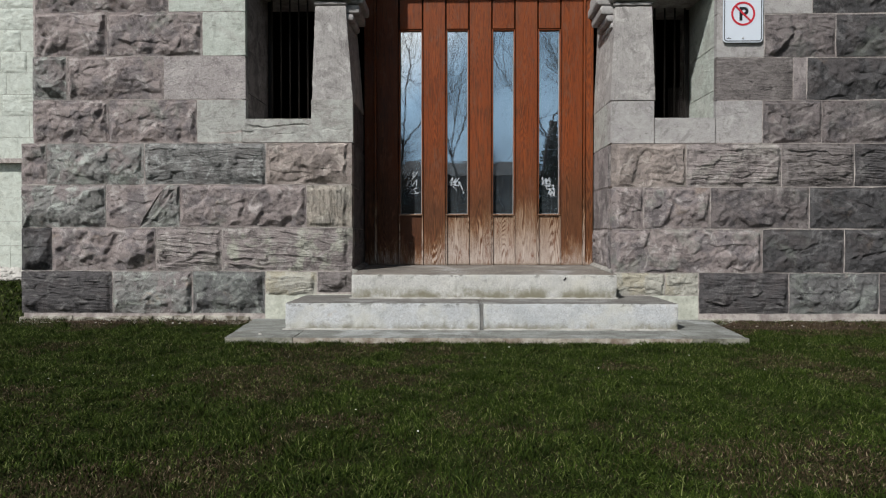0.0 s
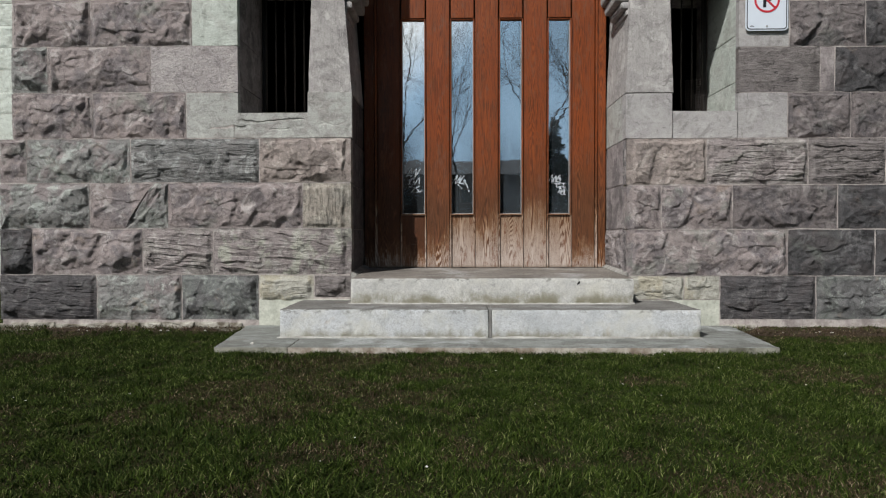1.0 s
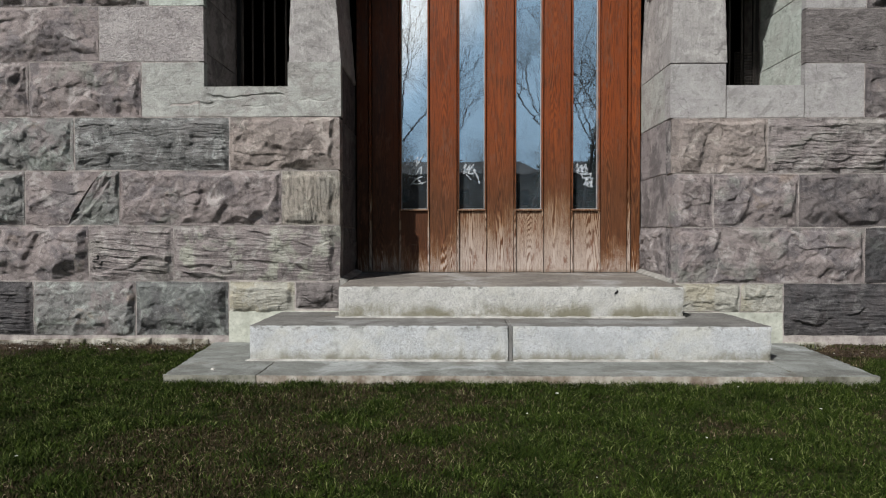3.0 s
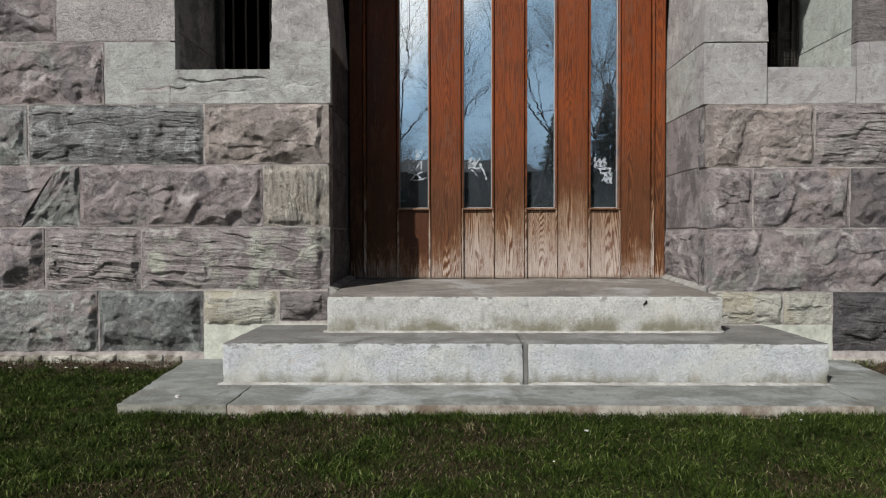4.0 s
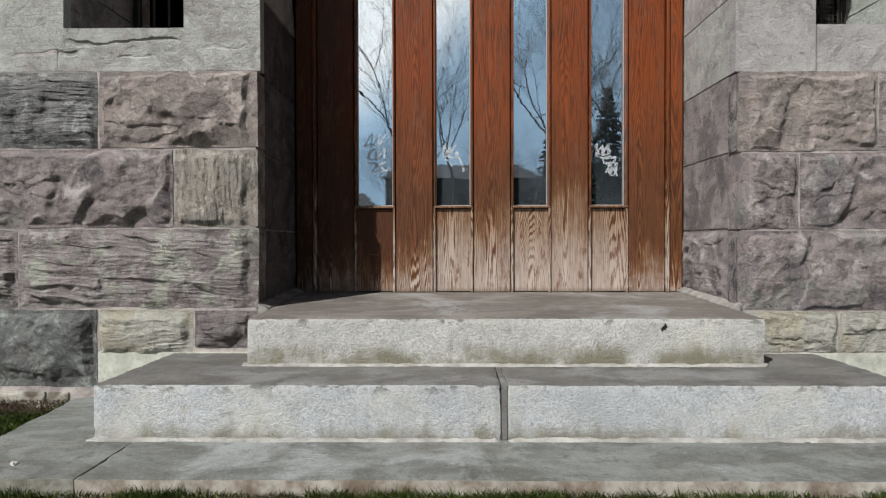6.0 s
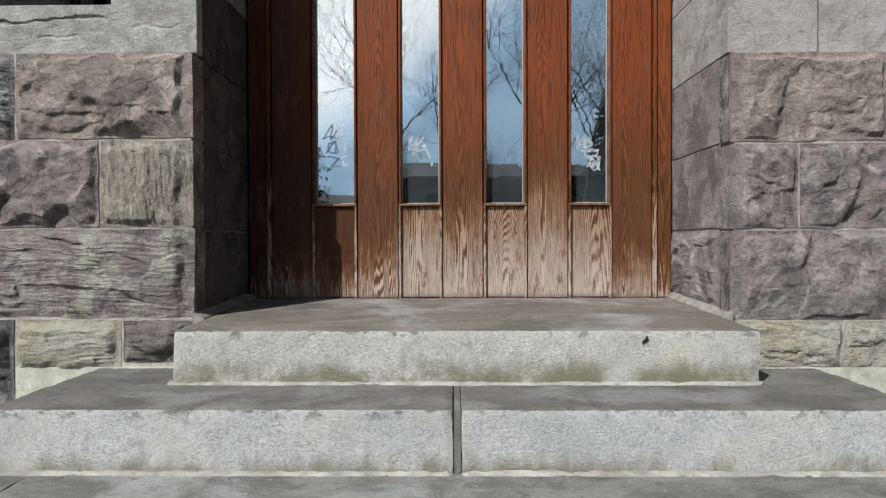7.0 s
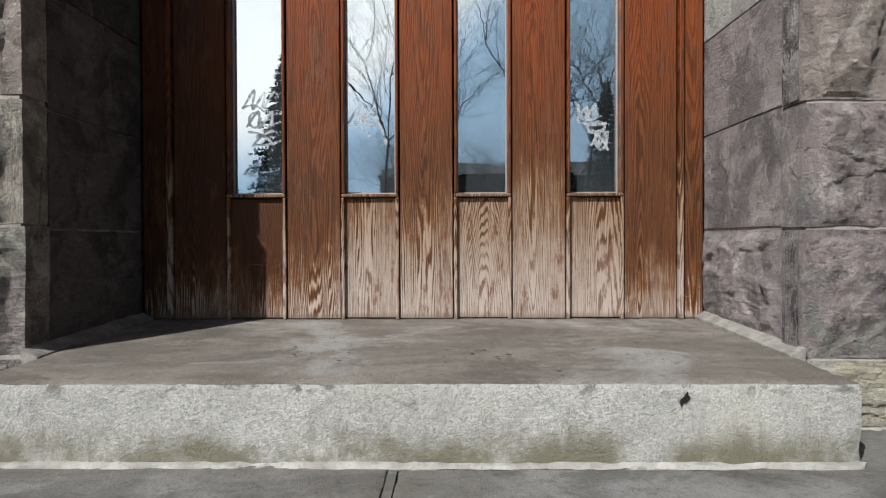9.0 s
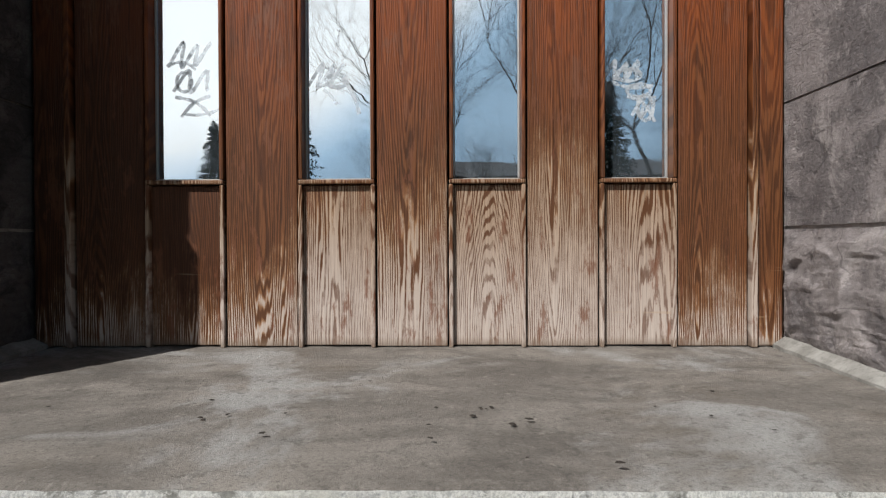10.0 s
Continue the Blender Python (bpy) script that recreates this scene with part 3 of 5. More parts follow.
def facets(u, v, w, h, rng, seed, cell, step, slope, blend, stretch=1.0):
    """Broken facets: a tilted plane for each of many scattered centres, joined over a short distance."""
    n = max(4, int(w * h / (cell * cell)))
    pu, pv = rng.uniform(-0.03, w + 0.03, n), rng.uniform(-0.03, h + 0.03, n)
    lift, su, sv = rng.normal(0, step, n), rng.normal(0, slope, n), rng.normal(0, slope, n)
    wu = u + 0.30 * cell * (fbm(u / cell * 0.8, v / cell * 0.8, seed, 3, 0.6) - 0.5) * 2
    wv = v + 0.30 * cell * (fbm(u / cell * 0.8, v / cell * 0.8, seed + 7, 3, 0.6) - 0.5) * 2
    near = np.full(u.shape, 1e9)
    for i in range(n):
        near = np.minimum(near, np.hypot(wu - pu[i], stretch * (wv - pv[i])))
    total, weight = 0.0, 0.0
    for i in range(n):
        k = np.exp(-np.clip((np.hypot(wu - pu[i], stretch * (wv - pv[i])) - near) / blend, 0, 40))
        total = total + k * (lift[i] + su[i] * (wu - pu[i]) + sv[i] * (wv - pv[i]))
        weight = weight + k
    return total / weight


def face_relief(kind, u, v, w, h, seed, out, margins):
    """How far a stone's face stands out at (u, v) of a face w wide and h high."""
    rng = np.random.RandomState(seed)
    ml, mr, mb, mt = margins
    wob = 0.020 * (fbm(u * 10, v * 10, seed + 3, 4, 0.6) - 0.5) * 2
    edge = np.minimum(np.minimum(u - ml, w - mr - u), np.minimum(v - mb, h - mt - v)) + wob
    fine = fbm(u * 34, v * 34, seed + 11, 4, 0.62) - 0.5
    if kind == "dressed":
        e = np.minimum(np.minimum(u, w - u), np.minimum(v, h - v))
        return 0.0012 * smoothstep(e, 0, 0.006) + 0.0035 * (fbm(u * 7, v * 7, seed) - 0.5) + 0.002 * fine
    if kind == "sill":
        # a dressed stone with weathered breaks along its bed
        flat = face_relief("dressed", u, v, w, h, seed, out, margins)
        for u0, u1, v0, depth in ((0.37, 0.87, 0.125, 0.009), (0.15, 0.46, 0.074, 0.007), (0.56, 0.78, 0.066, 0.004), (0.92, 1.15, 0.10, 0.003)):
            line = v0 + 0.004 * np.sin(u * 12.5 + v0 * 40) + 0.034 * (fbm(u * 15, u * 0, seed + int(v0 * 1000), 3) - 0.5)
            wide = 0.0045 + 0.011 * fbm(u * 9, u * 0, seed + 4, 2) ** 2
            flat = flat - depth * smoothstep(wide - np.abs(v - line), 0, 0.004) * smoothstep(u, u0, u0 + 0.05) * smoothstep(u1 - u, 0, 0.05)
        return flat - 0.006 * smoothstep(0.004 - np.abs(u - 0.345), 0, 0.003) * (v < 0.075)
    if kind == "tooled":
        return 0.002 + 0.0030 * np.sin(u * 2 * np.pi / 0.013 + 2.2 * fbm(u * 6, v * 9, seed, 3)) + 0.003 * fine
    if kind == "upright":
        return face_relief("bedded", v, u, h, w, seed, out, (mb, mt, ml, mr))
    # the face leans out to a belly low down and breaks back sharply under it
    peak = h * rng.uniform(0.26, 0.46) + 0.35 * h * (fbm(u * 3.5, u * 0, seed + 15, 4, 0.6) - 0.5)
    peak = np.clip(peak, mb + 0.035, 0.7 * h)
    lean = rng.uniform(0.30, 0.75)
    belly = np.where(v > peak, 1.0 - lean * (v - peak) / (h - peak), smoothstep(v, mb - 0.02, peak + 0.006))
    swell = 0.55 + 0.9 * fbm(u * 2.6, v * 2.6, seed + 17, 2)
    prof = smoothstep(edge, -0.004, 0.030)
    if kind == "bedded":
        # thin beds that run out here and there, a few of them broken off in ledges
        tilt = rng.uniform(-0.07, 0.07)
        bed = v + tilt * u + 0.035 * (fbm(u * 3.2, v * 3, seed + 5) - 0.5) * 2
        patch = smoothstep(fbm(u * 3.4, v * 5, seed + 8, 3), 0.36, 0.62)
        thin = fbm(u * 5, bed * 46, seed + 9, 4, 0.6) - 0.5
        q = bed / 0.040 + 0.5 * fbm(u * 7, v * 9, seed + 6, 3)
        i = np.floor(q).astype(np.int64)
        blk = np.floor(u / 0.33 + 1.2 * fbm(u * 6, v * 9, seed + 13, 3) + hash3(i, 0 * i + seed, 0 * i + 7) * 5).astype(np.int64)
        one, two = hash3(i, blk, 0 * i + seed), hash3(i + 1, blk, 0 * i + seed)
        ledge = one + (two - one) * smoothstep(q - i, 0.82, 1.0) - 0.5
        hair = fbm(u * 11, bed * 120, seed + 19, 3, 0.6) - 0.5
        face = out * (0.55 * belly * swell + 0.42 * ledge * patch + (0.30 + 0.45 * patch) * thin + 0.30 * hair)
        face = face + 0.55 * facets(u, v, w, h, rng, seed + 21, 0.09, 0.005, 0.13, 0.006, 1.8) + 0.006 * fine
        return np.maximum(prof * (face + 0.006), 0.003 * fine)
    # pitched rock face: broad facets with smaller breaks on them
    face = out * belly * swell
    face = face + 0.85 * facets(u, v, w, h, rng, seed + 21, 0.13, 0.0045, 0.13, 0.010) * min(1.3, out / 0.030)
    face = face + facets(u, v, w, h, rng, seed + 31, 0.040, 0.0016, 0.13, 0.006, 1.3)
    # flakes broken off: jagged steps that run across part of the face
    for k in range(rng.randint(1, 4)):
        cu, cv, ln, drop = rng.uniform(0.1, 0.9) * w, rng.uniform(0.2, 0.75) * h, rng.uniform(0.08, 0.26), rng.uniform(0.004, 0.009)
        line = cv + rng.uniform(-0.35, 0.35) * (u - cu) + 0.07 * (fbm(u * 11, u * 0, seed + 51 + k, 4, 0.65) - 0.5)
        reach = rng.uniform(0.04, 0.10)
        hollow = smoothstep(line - v, 0.0, 0.006) * np.clip(1 - (line - v) / reach, 0, 1)
        face = face - drop * hollow * smoothstep(ln - np.abs(u - cu), 0, 0.05)
    rise = np.clip(edge, 0, None) * np.where(v < h / 2, 0.95, 1.3)
    top = np.minimum(face, rise + 0.002)
    top = top + (0.009 * fine + 0.004 * (fbm(u * 80, v * 80, seed + 43, 2) - 0.5)) * smoothstep(edge, 0, 0.02)
    return np.maximum(top, 0.004 * fine)


def face_stone(name, kind, material, parent, w, h, place, seed, out=0.045, margins=(0.012, 0.012, 0.012, 0.012), back=0.06, res=0.007, hole=None):
    """One stone of a wall: a relief face, with sides that run back into the wall. place(u, v, d) gives the world point d in front of the wall's face."""
    gap = 0.0032 if kind in ("dressed", "sill") else 0.004
    nu, nv = max(4, int(w / res)), max(4, int(h / (res * (0.7 if kind == "bedded" else 1.0))))
    uu, vv = np.meshgrid(np.linspace(gap, w - gap, nu + 1), np.linspace(gap, h - gap, nv + 1), indexing="ij")
    wob_u = 0.011 * (fbm(uu * 9, vv * 9, seed + 61, 3) - 0.5)
    wob_v = 0.011 * (fbm(uu * 9, vv * 9, seed + 71, 3) - 0.5)
    d = face_relief(kind, uu, vv, w, h, seed, out, margins)
    if kind in ("dressed", "sill"):
        wob_u, wob_v = wob_u * 0.3, wob_v * 0.3
    lay = lambda u, v, x: np.stack(np.broadcast_arrays(*place(np.asarray(u, float), np.asarray(v, float), np.asarray(x, float))), -1).reshape(-1, 3).tolist()
    pts = lay((uu + wob_u).ravel(), (vv + wob_v).ravel(), d.ravel())
    idx = np.arange((nu + 1) * (nv + 1)).reshape(nu + 1, nv + 1)
    faces = np.stack([idx[:-1, :-1], idx[1:, :-1], idx[1:, 1:], idx[:-1, 1:]], -1).reshape(-1, 4).tolist()
    if hole:
        # a notch in the upper edge, (u0, u1, v0), where the stone runs round a window
        a, b, c = int(hole[0] / w * nu), int(hole[1] / w * nu), int(hole[2] / h * nv)
        lip = [(a, k) for k in range(c, nv + 1)] + [(i, c) for i in range(a, b + 1)] + [(b, k) for k in range(c, nv + 1)]
        pts += lay([uu[p] for p in lip], [vv[p] for p in lip], [-back] * len(lip))
        cells = np.stack(np.meshgrid(np.arange(nu), np.arange(nv), indexing="ij"), -1).reshape(-1, 2)
        faces = [f for f, (i, k) in zip(faces, cells) if not (a <= i < b and k >= c)]
        at = idx.size
        for run in ([(a, k) for k in range(c, nv + 1)], [(i, c) for i in range(a, b + 1)], [(b, k) for k in range(c, nv + 1)]):
            for n in range(len(run) - 1):
                faces.append([idx[run[n]], idx[run[n + 1]], at + n + 1, at + n])
            at += len(run)
    ring = np.array(list(idx[:, 0]) + list(idx[-1, 1:]) + list(idx[-2::-1, -1]) + list(idx[0, -2:0:-1]))
    v_top = lambda n: n % (nv + 1) == nv
    ru, rv, rd = (uu + wob_u).ravel()[ring], (vv + wob_v).ravel()[ring], d.ravel()[ring]
    first, k = len(pts), len(ring)
    pts += lay(ru, rv, rd) + lay(ru, rv, rd * 0 - back)
    for i in range(k):
        j = (i + 1) % k
        if hole and v_top(ring[i]) and v_top(ring[j]) and a <= min(ring[i], ring[j]) // (nv + 1) < b:
            continue
        faces.append([first + i, first + k + i, first + k + j, first + j])
    me = from_arrays(name, pts, faces)
    me.set_sharp_from_angle(angle=radians(26))
    return part(name, me, material, parent)


def block(x0, x1, y0, y1, z0, z1, res=0.02, r=0.012, wear=0.004, seed=1, tweak=None):
    """A worn block with rounded edges; its top faces take the second material."""
    bm = bmesh.new()
    nx, ny, nz = (max(2, int(round(a / res))) for a in (x1 - x0, y1 - y0, z1 - z0))
    xs, ys, zs = np.linspace(x0, x1, nx + 1), np.linspace(y0, y1, ny + 1), np.linspace(z0, z1, nz + 1)
    verts = {}

    def vert(i, j, k):
        if (i, j, k) not in verts:
            p = np.array((xs[i], ys[j], zs[k]))
            c = np.clip(p, (x0 + r, y0 + r, z0 + r), (x1 - r, y1 - r, z1 - r))
            n = p - c
            n = n / max(np.linalg.norm(n), 1e-9)
            p = c + n * r
            a = 0.5 * noise.noise(Vector(p * 9) + Vector((seed, seed, seed))) + 0.8 * noise.noise(Vector(p * 47) + Vector((seed, 0, seed)))
            sharp = 1.0 + 2.2 * (np.count_nonzero(np.abs(n) > 0.2) > 1)
            p = p - n * wear * max(0.0, a + 0.25) * sharp
            if tweak:
                p = tweak(p)
            verts[i, j, k] = bm.verts.new(p)
        return verts[i, j, k]

    def quad(a, b, c, d, top):
        f = bm.faces.new((a, b, c, d))
        f.smooth, f.material_index = True, 1 if top else 0

    for i in range(nx):
        for k in range(nz):
            for j in (0, ny):
                quad(vert(i, j, k), vert(i + 1, j, k), vert(i + 1, j, k + 1), vert(i, j, k + 1), False)
        for j in range(ny):
            for k in (0, nz):
                quad(vert(i, j, k), vert(i + 1, j, k), vert(i + 1, j + 1, k), vert(i, j + 1, k), k == nz)
    for j in range(ny):
        for k in range(nz):
            for i in (0, nx):
                quad(vert(i, j, k), vert(i, j + 1, k), vert(i, j + 1, k + 1), vert(i, j, k + 1), False)
    return bm


# ---- plan ----
FRONT, UPPER = 4.885, 4.92          # faces of the plinth and of the wall above it
DOOR_L, DOOR_R, DOOR_Y = -0.787, 1.145, 5.50
INNER = 5.75                        # back of the front wall

# ---- large structure ----
ground = part("ground", bmesh.new(), SOIL)
bm = bmesh.new()
bmesh.ops.create_grid(bm, x_segments=60, y_segments=60, size=6, matrix=Matrix.Translation((0, 2.5, -0.030)))
for v in bm.verts:
    if max(abs(v.co.x), abs(v.co.y - 2.5)) < 5.9:
        v.co.z += 0.003 * noise.noise(v.co * 0.9)
ring = [(-6, -3.5), (6, -3.5), (6, 8.5), (-6, 8.5)]
far = [(-700, -700), (700, -700), (700, 700), (-700, 700)]
edge_v = [[bm.verts.new((*p, -0.030)) for p in q] for q in (ring, far)]
for i in range(4):
    j = (i + 1) % 4
    bm.faces.new((edge_v[0][i], edge_v[1][i], edge_v[1][j], edge_v[0][j]))
bmesh.ops.recalc_face_normals(bm, faces=bm.faces)
bm.to_mesh(ground.data)
bm.free()
tagged(ground, "dark soil under a short patchy lawn", "ground", kind="structure")

wall_1 = part("wall_1", boxes(
    (-3.30, -0.80, FRONT + 0.0015, INNER, -0.3, 1.343),
    (-3.225, -1.63, UPPER + 0.0015, INNER, 1.343, 5.0),
    (-1.63, -1.07, UPPER + 0.02, INNER, 1.343, 1.50),
    (-1.06, -0.88, UPPER + 0.03, INNER, 1.343, 2.62),
    (-1.63, -0.82, UPPER + 0.0015, INNER, 2.62, 5.0)), MORTAR)
tagged(wall_1, "coursed rock-faced mauve and green-grey stone wall with pale mortar", "wall", kind="structure")
wall_2 = part("wall_2", boxes(
    (1.158, 4.3, FRONT + 0.0015, INNER, -0.3, 1.329),
    (1.945, 4.3, UPPER + 0.0015, INNER, 1.329, 5.0),
    (1.45, 1.945, UPPER + 0.02, INNER, 1.329, 1.50),
    (1.22, 1.42, UPPER + 0.03, INNER, 1.329, 2.53),
    (1.19, 1.945, UPPER + 0.0015, INNER, 2.53, 5.0)), MORTAR)
tagged(wall_2, "coursed rock-faced mauve and dark grey stone wall", "wall", kind="structure")
wall_3 = part("wall_3", boxes((-0.82, 1.19, UPPER + 0.01, INNER, 3.25, 5.0)), DRESSED)
tagged(wall_3, "plain stone wall over the church doorway", "wall", kind="structure")
# unseen shell added to close the room behind, and the sides of the tower
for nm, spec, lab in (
        ("wall_north", (-3.25, 4.25, 8.6, 8.8, -0.3, 5.0), "unseen inner wall of the tower, near-black for the unlit room"),
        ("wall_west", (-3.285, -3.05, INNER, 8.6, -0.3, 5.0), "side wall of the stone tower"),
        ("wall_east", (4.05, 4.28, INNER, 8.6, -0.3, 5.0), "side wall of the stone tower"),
        ("floor", (-3.05, 4.05, INNER, 8.6, 0.30, 0.38), "unseen floor inside the tower, near-black for the unlit room"),
        ("ceiling", (-3.29, 4.29, INNER - 0.8, 8.79, 5.004, 5.2), "unseen flat ceiling added to keep light out of the tower room")):
    tagged(part(nm, boxes(spec), UNLIT_ROOM), lab, nm.split("_")[0], kind="structure")

# ---- stones of the front wall ----
SEED = [100]


def front_row(wall, plane, z0, z1, start, row):
    """A course of stones from x = start; row: (end x, face kind, material)."""
    x0 = start
    for x1, kind, material in row:
        SEED[0] += 1
        base, w, h = x0, x1 - x0, z1 - z0
        at_door = abs(x1 - DOOR_L) < 0.01 or abs(x0 - DOOR_R) < 0.01
        m = 0.045 if at_door else 0.012
        margins = (m if abs(x0 - DOOR_R) < 0.01 else 0.014, m if abs(x1 - DOOR_L) < 0.01 else 0.014, 0.010, 0.016)
        face_stone("stone", kind, material, wall, w, h, lambda u, v, d: (base + u, plane - d, z0 + v), SEED[0],
                   out={"rock": (0.026 + 0.016 * ((SEED[0] * 0.618) % 1)) * (1.0 if h > 0.25 else 0.5) * (1.0 if wall is wall_1 else 0.75), "bedded": 0.030, "upright": 0.036, "dressed": 0.0}[kind], margins=margins, back=0.10 if at_door else 0.05, res={"upright": 0.005, "dressed": 0.012}.get(kind, 0.0058))
        x0 = x1


def slanted_pair(wall, x0, x1, z0, z1, low, high, first, second):
    """Two stones that meet in a slanting break instead of an upright joint."""
    h = z1 - z0
    cut = lambda v: low + (high - low) * v / h
    SEED[0] += 2
    w, w2 = low - x0, x1 - low
    face_stone("stone", "rock", first, wall, w, h, lambda u, v, d: (x0 + u / w * (cut(v) - x0), FRONT - d, z0 + v), SEED[0], out=0.022, margins=(0.014, -0.08, 0.010, 0.016))
    face_stone("stone", "rock", second, wall, w2, h, lambda u, v, d: (x1 - (w2 - u) / w2 * (x1 - cut(v)), FRONT - d, z0 + v), SEED[0] + 1, out=0.022, margins=(0.0, 0.014, 0.010, 0.016))


front_row(wall_1, FRONT, 1.030, 1.345, -3.305, [(-3.11, "rock", MAUVE), (-2.363, "rock", GREEN), (-1.441, "bedded", BEDDED_GREEN), (DOOR_L, "rock", TAN)])
front_row(wall_1, FRONT, 0.707, 1.030, -3.31, [(-2.66, "rock", GREEN)])
slanted_pair(wall_1, -2.66, -2.099, 0.707, 1.030, -2.40, -2.20, MAUVE, GREEN)
front_row(wall_1, FRONT, 0.707, 1.030, -2.099, [(-1.135, "rock", MAUVE), (DOOR_L, "upright", SPLIT)])
front_row(wall_1, FRONT, 0.379, 0.707, -3.314, [(-3.075, "rock", SLATE), (-2.283, "rock", MAUVE), (-1.775, "bedded", BEDDED), (DOOR_L, "bedded", BEDDED_PALE)])
front_row(wall_1, FRONT, 0.056, 0.379, -3.318, [(-2.615, "bedded", BEDDED_DARK), (-2.006, "rock", GREEN), (-1.451, "rock", SLATE_GREEN)])
front_row(wall_1, FRONT, 0.185, 0.379, -1.451, [(-1.057, "bedded", LIME)])
front_row(wall_1, FRONT, 0.215, 0.376, -1.057, [(-0.79, "rock", TOOLED_BROWN)])
front_row(wall_1, UPPER, 1.350, 1.678, -3.237, [(-2.65, "rock", MAUVE), (-1.975, "rock", MAUVE)])
# one long stone forms the window's sill and runs on to the doorway
face_stone("stone", "sill", DRESSED_PALE, wall_1, DOOR_L + 1.975, 0.326, lambda u, v, d: (-1.975 + u, UPPER - d, 1.350 + v), 180, back=0.055, res=0.005, hole=(0.375, 0.877, 0.182))
front_row(wall_1, UPPER, 1.678, 2.006, -3.233, [(-2.972, "rock", GREEN), (-2.227, "rock", MAUVE), (-1.60, "dressed", PUNCHED)])
front_row(wall_1, UPPER, 2.006, 2.338, -3.215, [(-2.656, "rock", MAUVE), (-1.93, "rock", MAUVE), (-1.60, "dressed", DRESSED_GREEN)])
front_row(wall_1, UPPER, 2.338, 2.665, -3.21, [(-2.187, "rock", MAUVE), (-1.60, "dressed", DRESSED_GREEN)])

front_row(wall_2, FRONT, 1.006, 1.330, DOOR_R, [(1.702, "rock", TAN), (2.405, "bedded", BEDDED), (2.939, "bedded", TOOLED_BROWN), (3.60, "bedded", BEDDED_DARK)])
front_row(wall_2, FRONT, 0.695, 1.006, DOOR_R, [(1.390, "rock", MAUVE), (1.883, "rock", MAUVE), (2.611, "rock", MAUVE_DARK), (3.60, "rock", SLATE)])
front_row(wall_2, FRONT, 0.368, 0.695, DOOR_R, [(2.269, "rock", MAUVE), (2.872, "rock", SLATE), (3.60, "rock", SLATE)])
front_row(wall_2, FRONT, 0.200, 0.368, DOOR_R + 0.02, [(1.549, "rock", LIME), (1.800, "rock", LIME)])
front_row(wall_2, FRONT, 0.060, 0.368, 1.800, [(2.468, "bedded", BEDDED_DARK), (3.132, "rock", SLATE_GREEN), (3.70, "bedded", BEDDED_DARK)])
front_row(wall_2, UPPER, 1.335, 1.655, DOOR_R, [(1.475, "dressed", DRESSED)])
front_row(wall_2, UPPER, 1.335, 1.530, 1.475, [(1.93, "dressed", DRESSED)])
front_row(wall_2, UPPER, 1.335, 1.655, 1.93, [(2.277, "dressed", DRESSED), (2.715, "rock", MAUVE_DARK), (3.45, "rock", MAUVE_DARK)])
front_row(wall_2, UPPER, 1.655, 1.972, 1.93, [(2.50, "dressed", TOOLED_BROWN), (2.60, "dressed", DRESSED_WARM), (3.45, "rock", SLATE)])
front_row(wall_2, UPPER, 1.972, 2.294, 1.93, [(2.285, "dressed", DRESSED), (2.812, "rock", MAUVE_DARK), (3.45, "rock", SLATE)])
front_row(wall_2, UPPER, 2.294, 2.62, 1.93, [(2.636, "dressed", DRESSED), (3.45, "rock", SLATE)])

# the reveals of the doorway: smooth stones, course by course; the left ones are darkened for shade
for z0, z1, mat_l, mat_r in ((0.392, 0.700, SOOTED_SHADED, DRESSED_WARM), (0.700, 1.018, SOOTED_SHADED, DRESSED_WARM), (1.018, 1.338, SOOTED_SHADED, DRESSED_WARM),
                             (1.338, 1.660, SOOTED_SHADED, DRESSED_PALE)):
    SEED[0] += 2
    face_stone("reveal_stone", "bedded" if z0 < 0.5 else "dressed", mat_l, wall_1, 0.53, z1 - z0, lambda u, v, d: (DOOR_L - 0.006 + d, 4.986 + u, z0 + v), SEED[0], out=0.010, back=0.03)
    face_stone("reveal_stone", "bedded" if z0 < 0.5 else "dressed", mat_r, wall_2, 0.53, z1 - z0, lambda u, v, d: (DOOR_R + 0.006 - d, 4.986 + 0.53 - u, z0 + v), SEED[0] + 1, out=0.012, back=0.03)


# the stone's dark upright bands paint the shade of the tooling grooves
for z0, z1, mat in ((0.392, 0.690, TOOLED_SHADED), (1.012, 1.326, TOOLED_SHADED)):
    SEED[0] += 1
    face_stone("tooled_margin", "tooled", mat, wall_2, 0.085, z1 - z0, lambda u, v, d: (DOOR_R + 0.001 - d, 4.980 - u, z0 + v), SEED[0], back=0.0, res=0.0035)


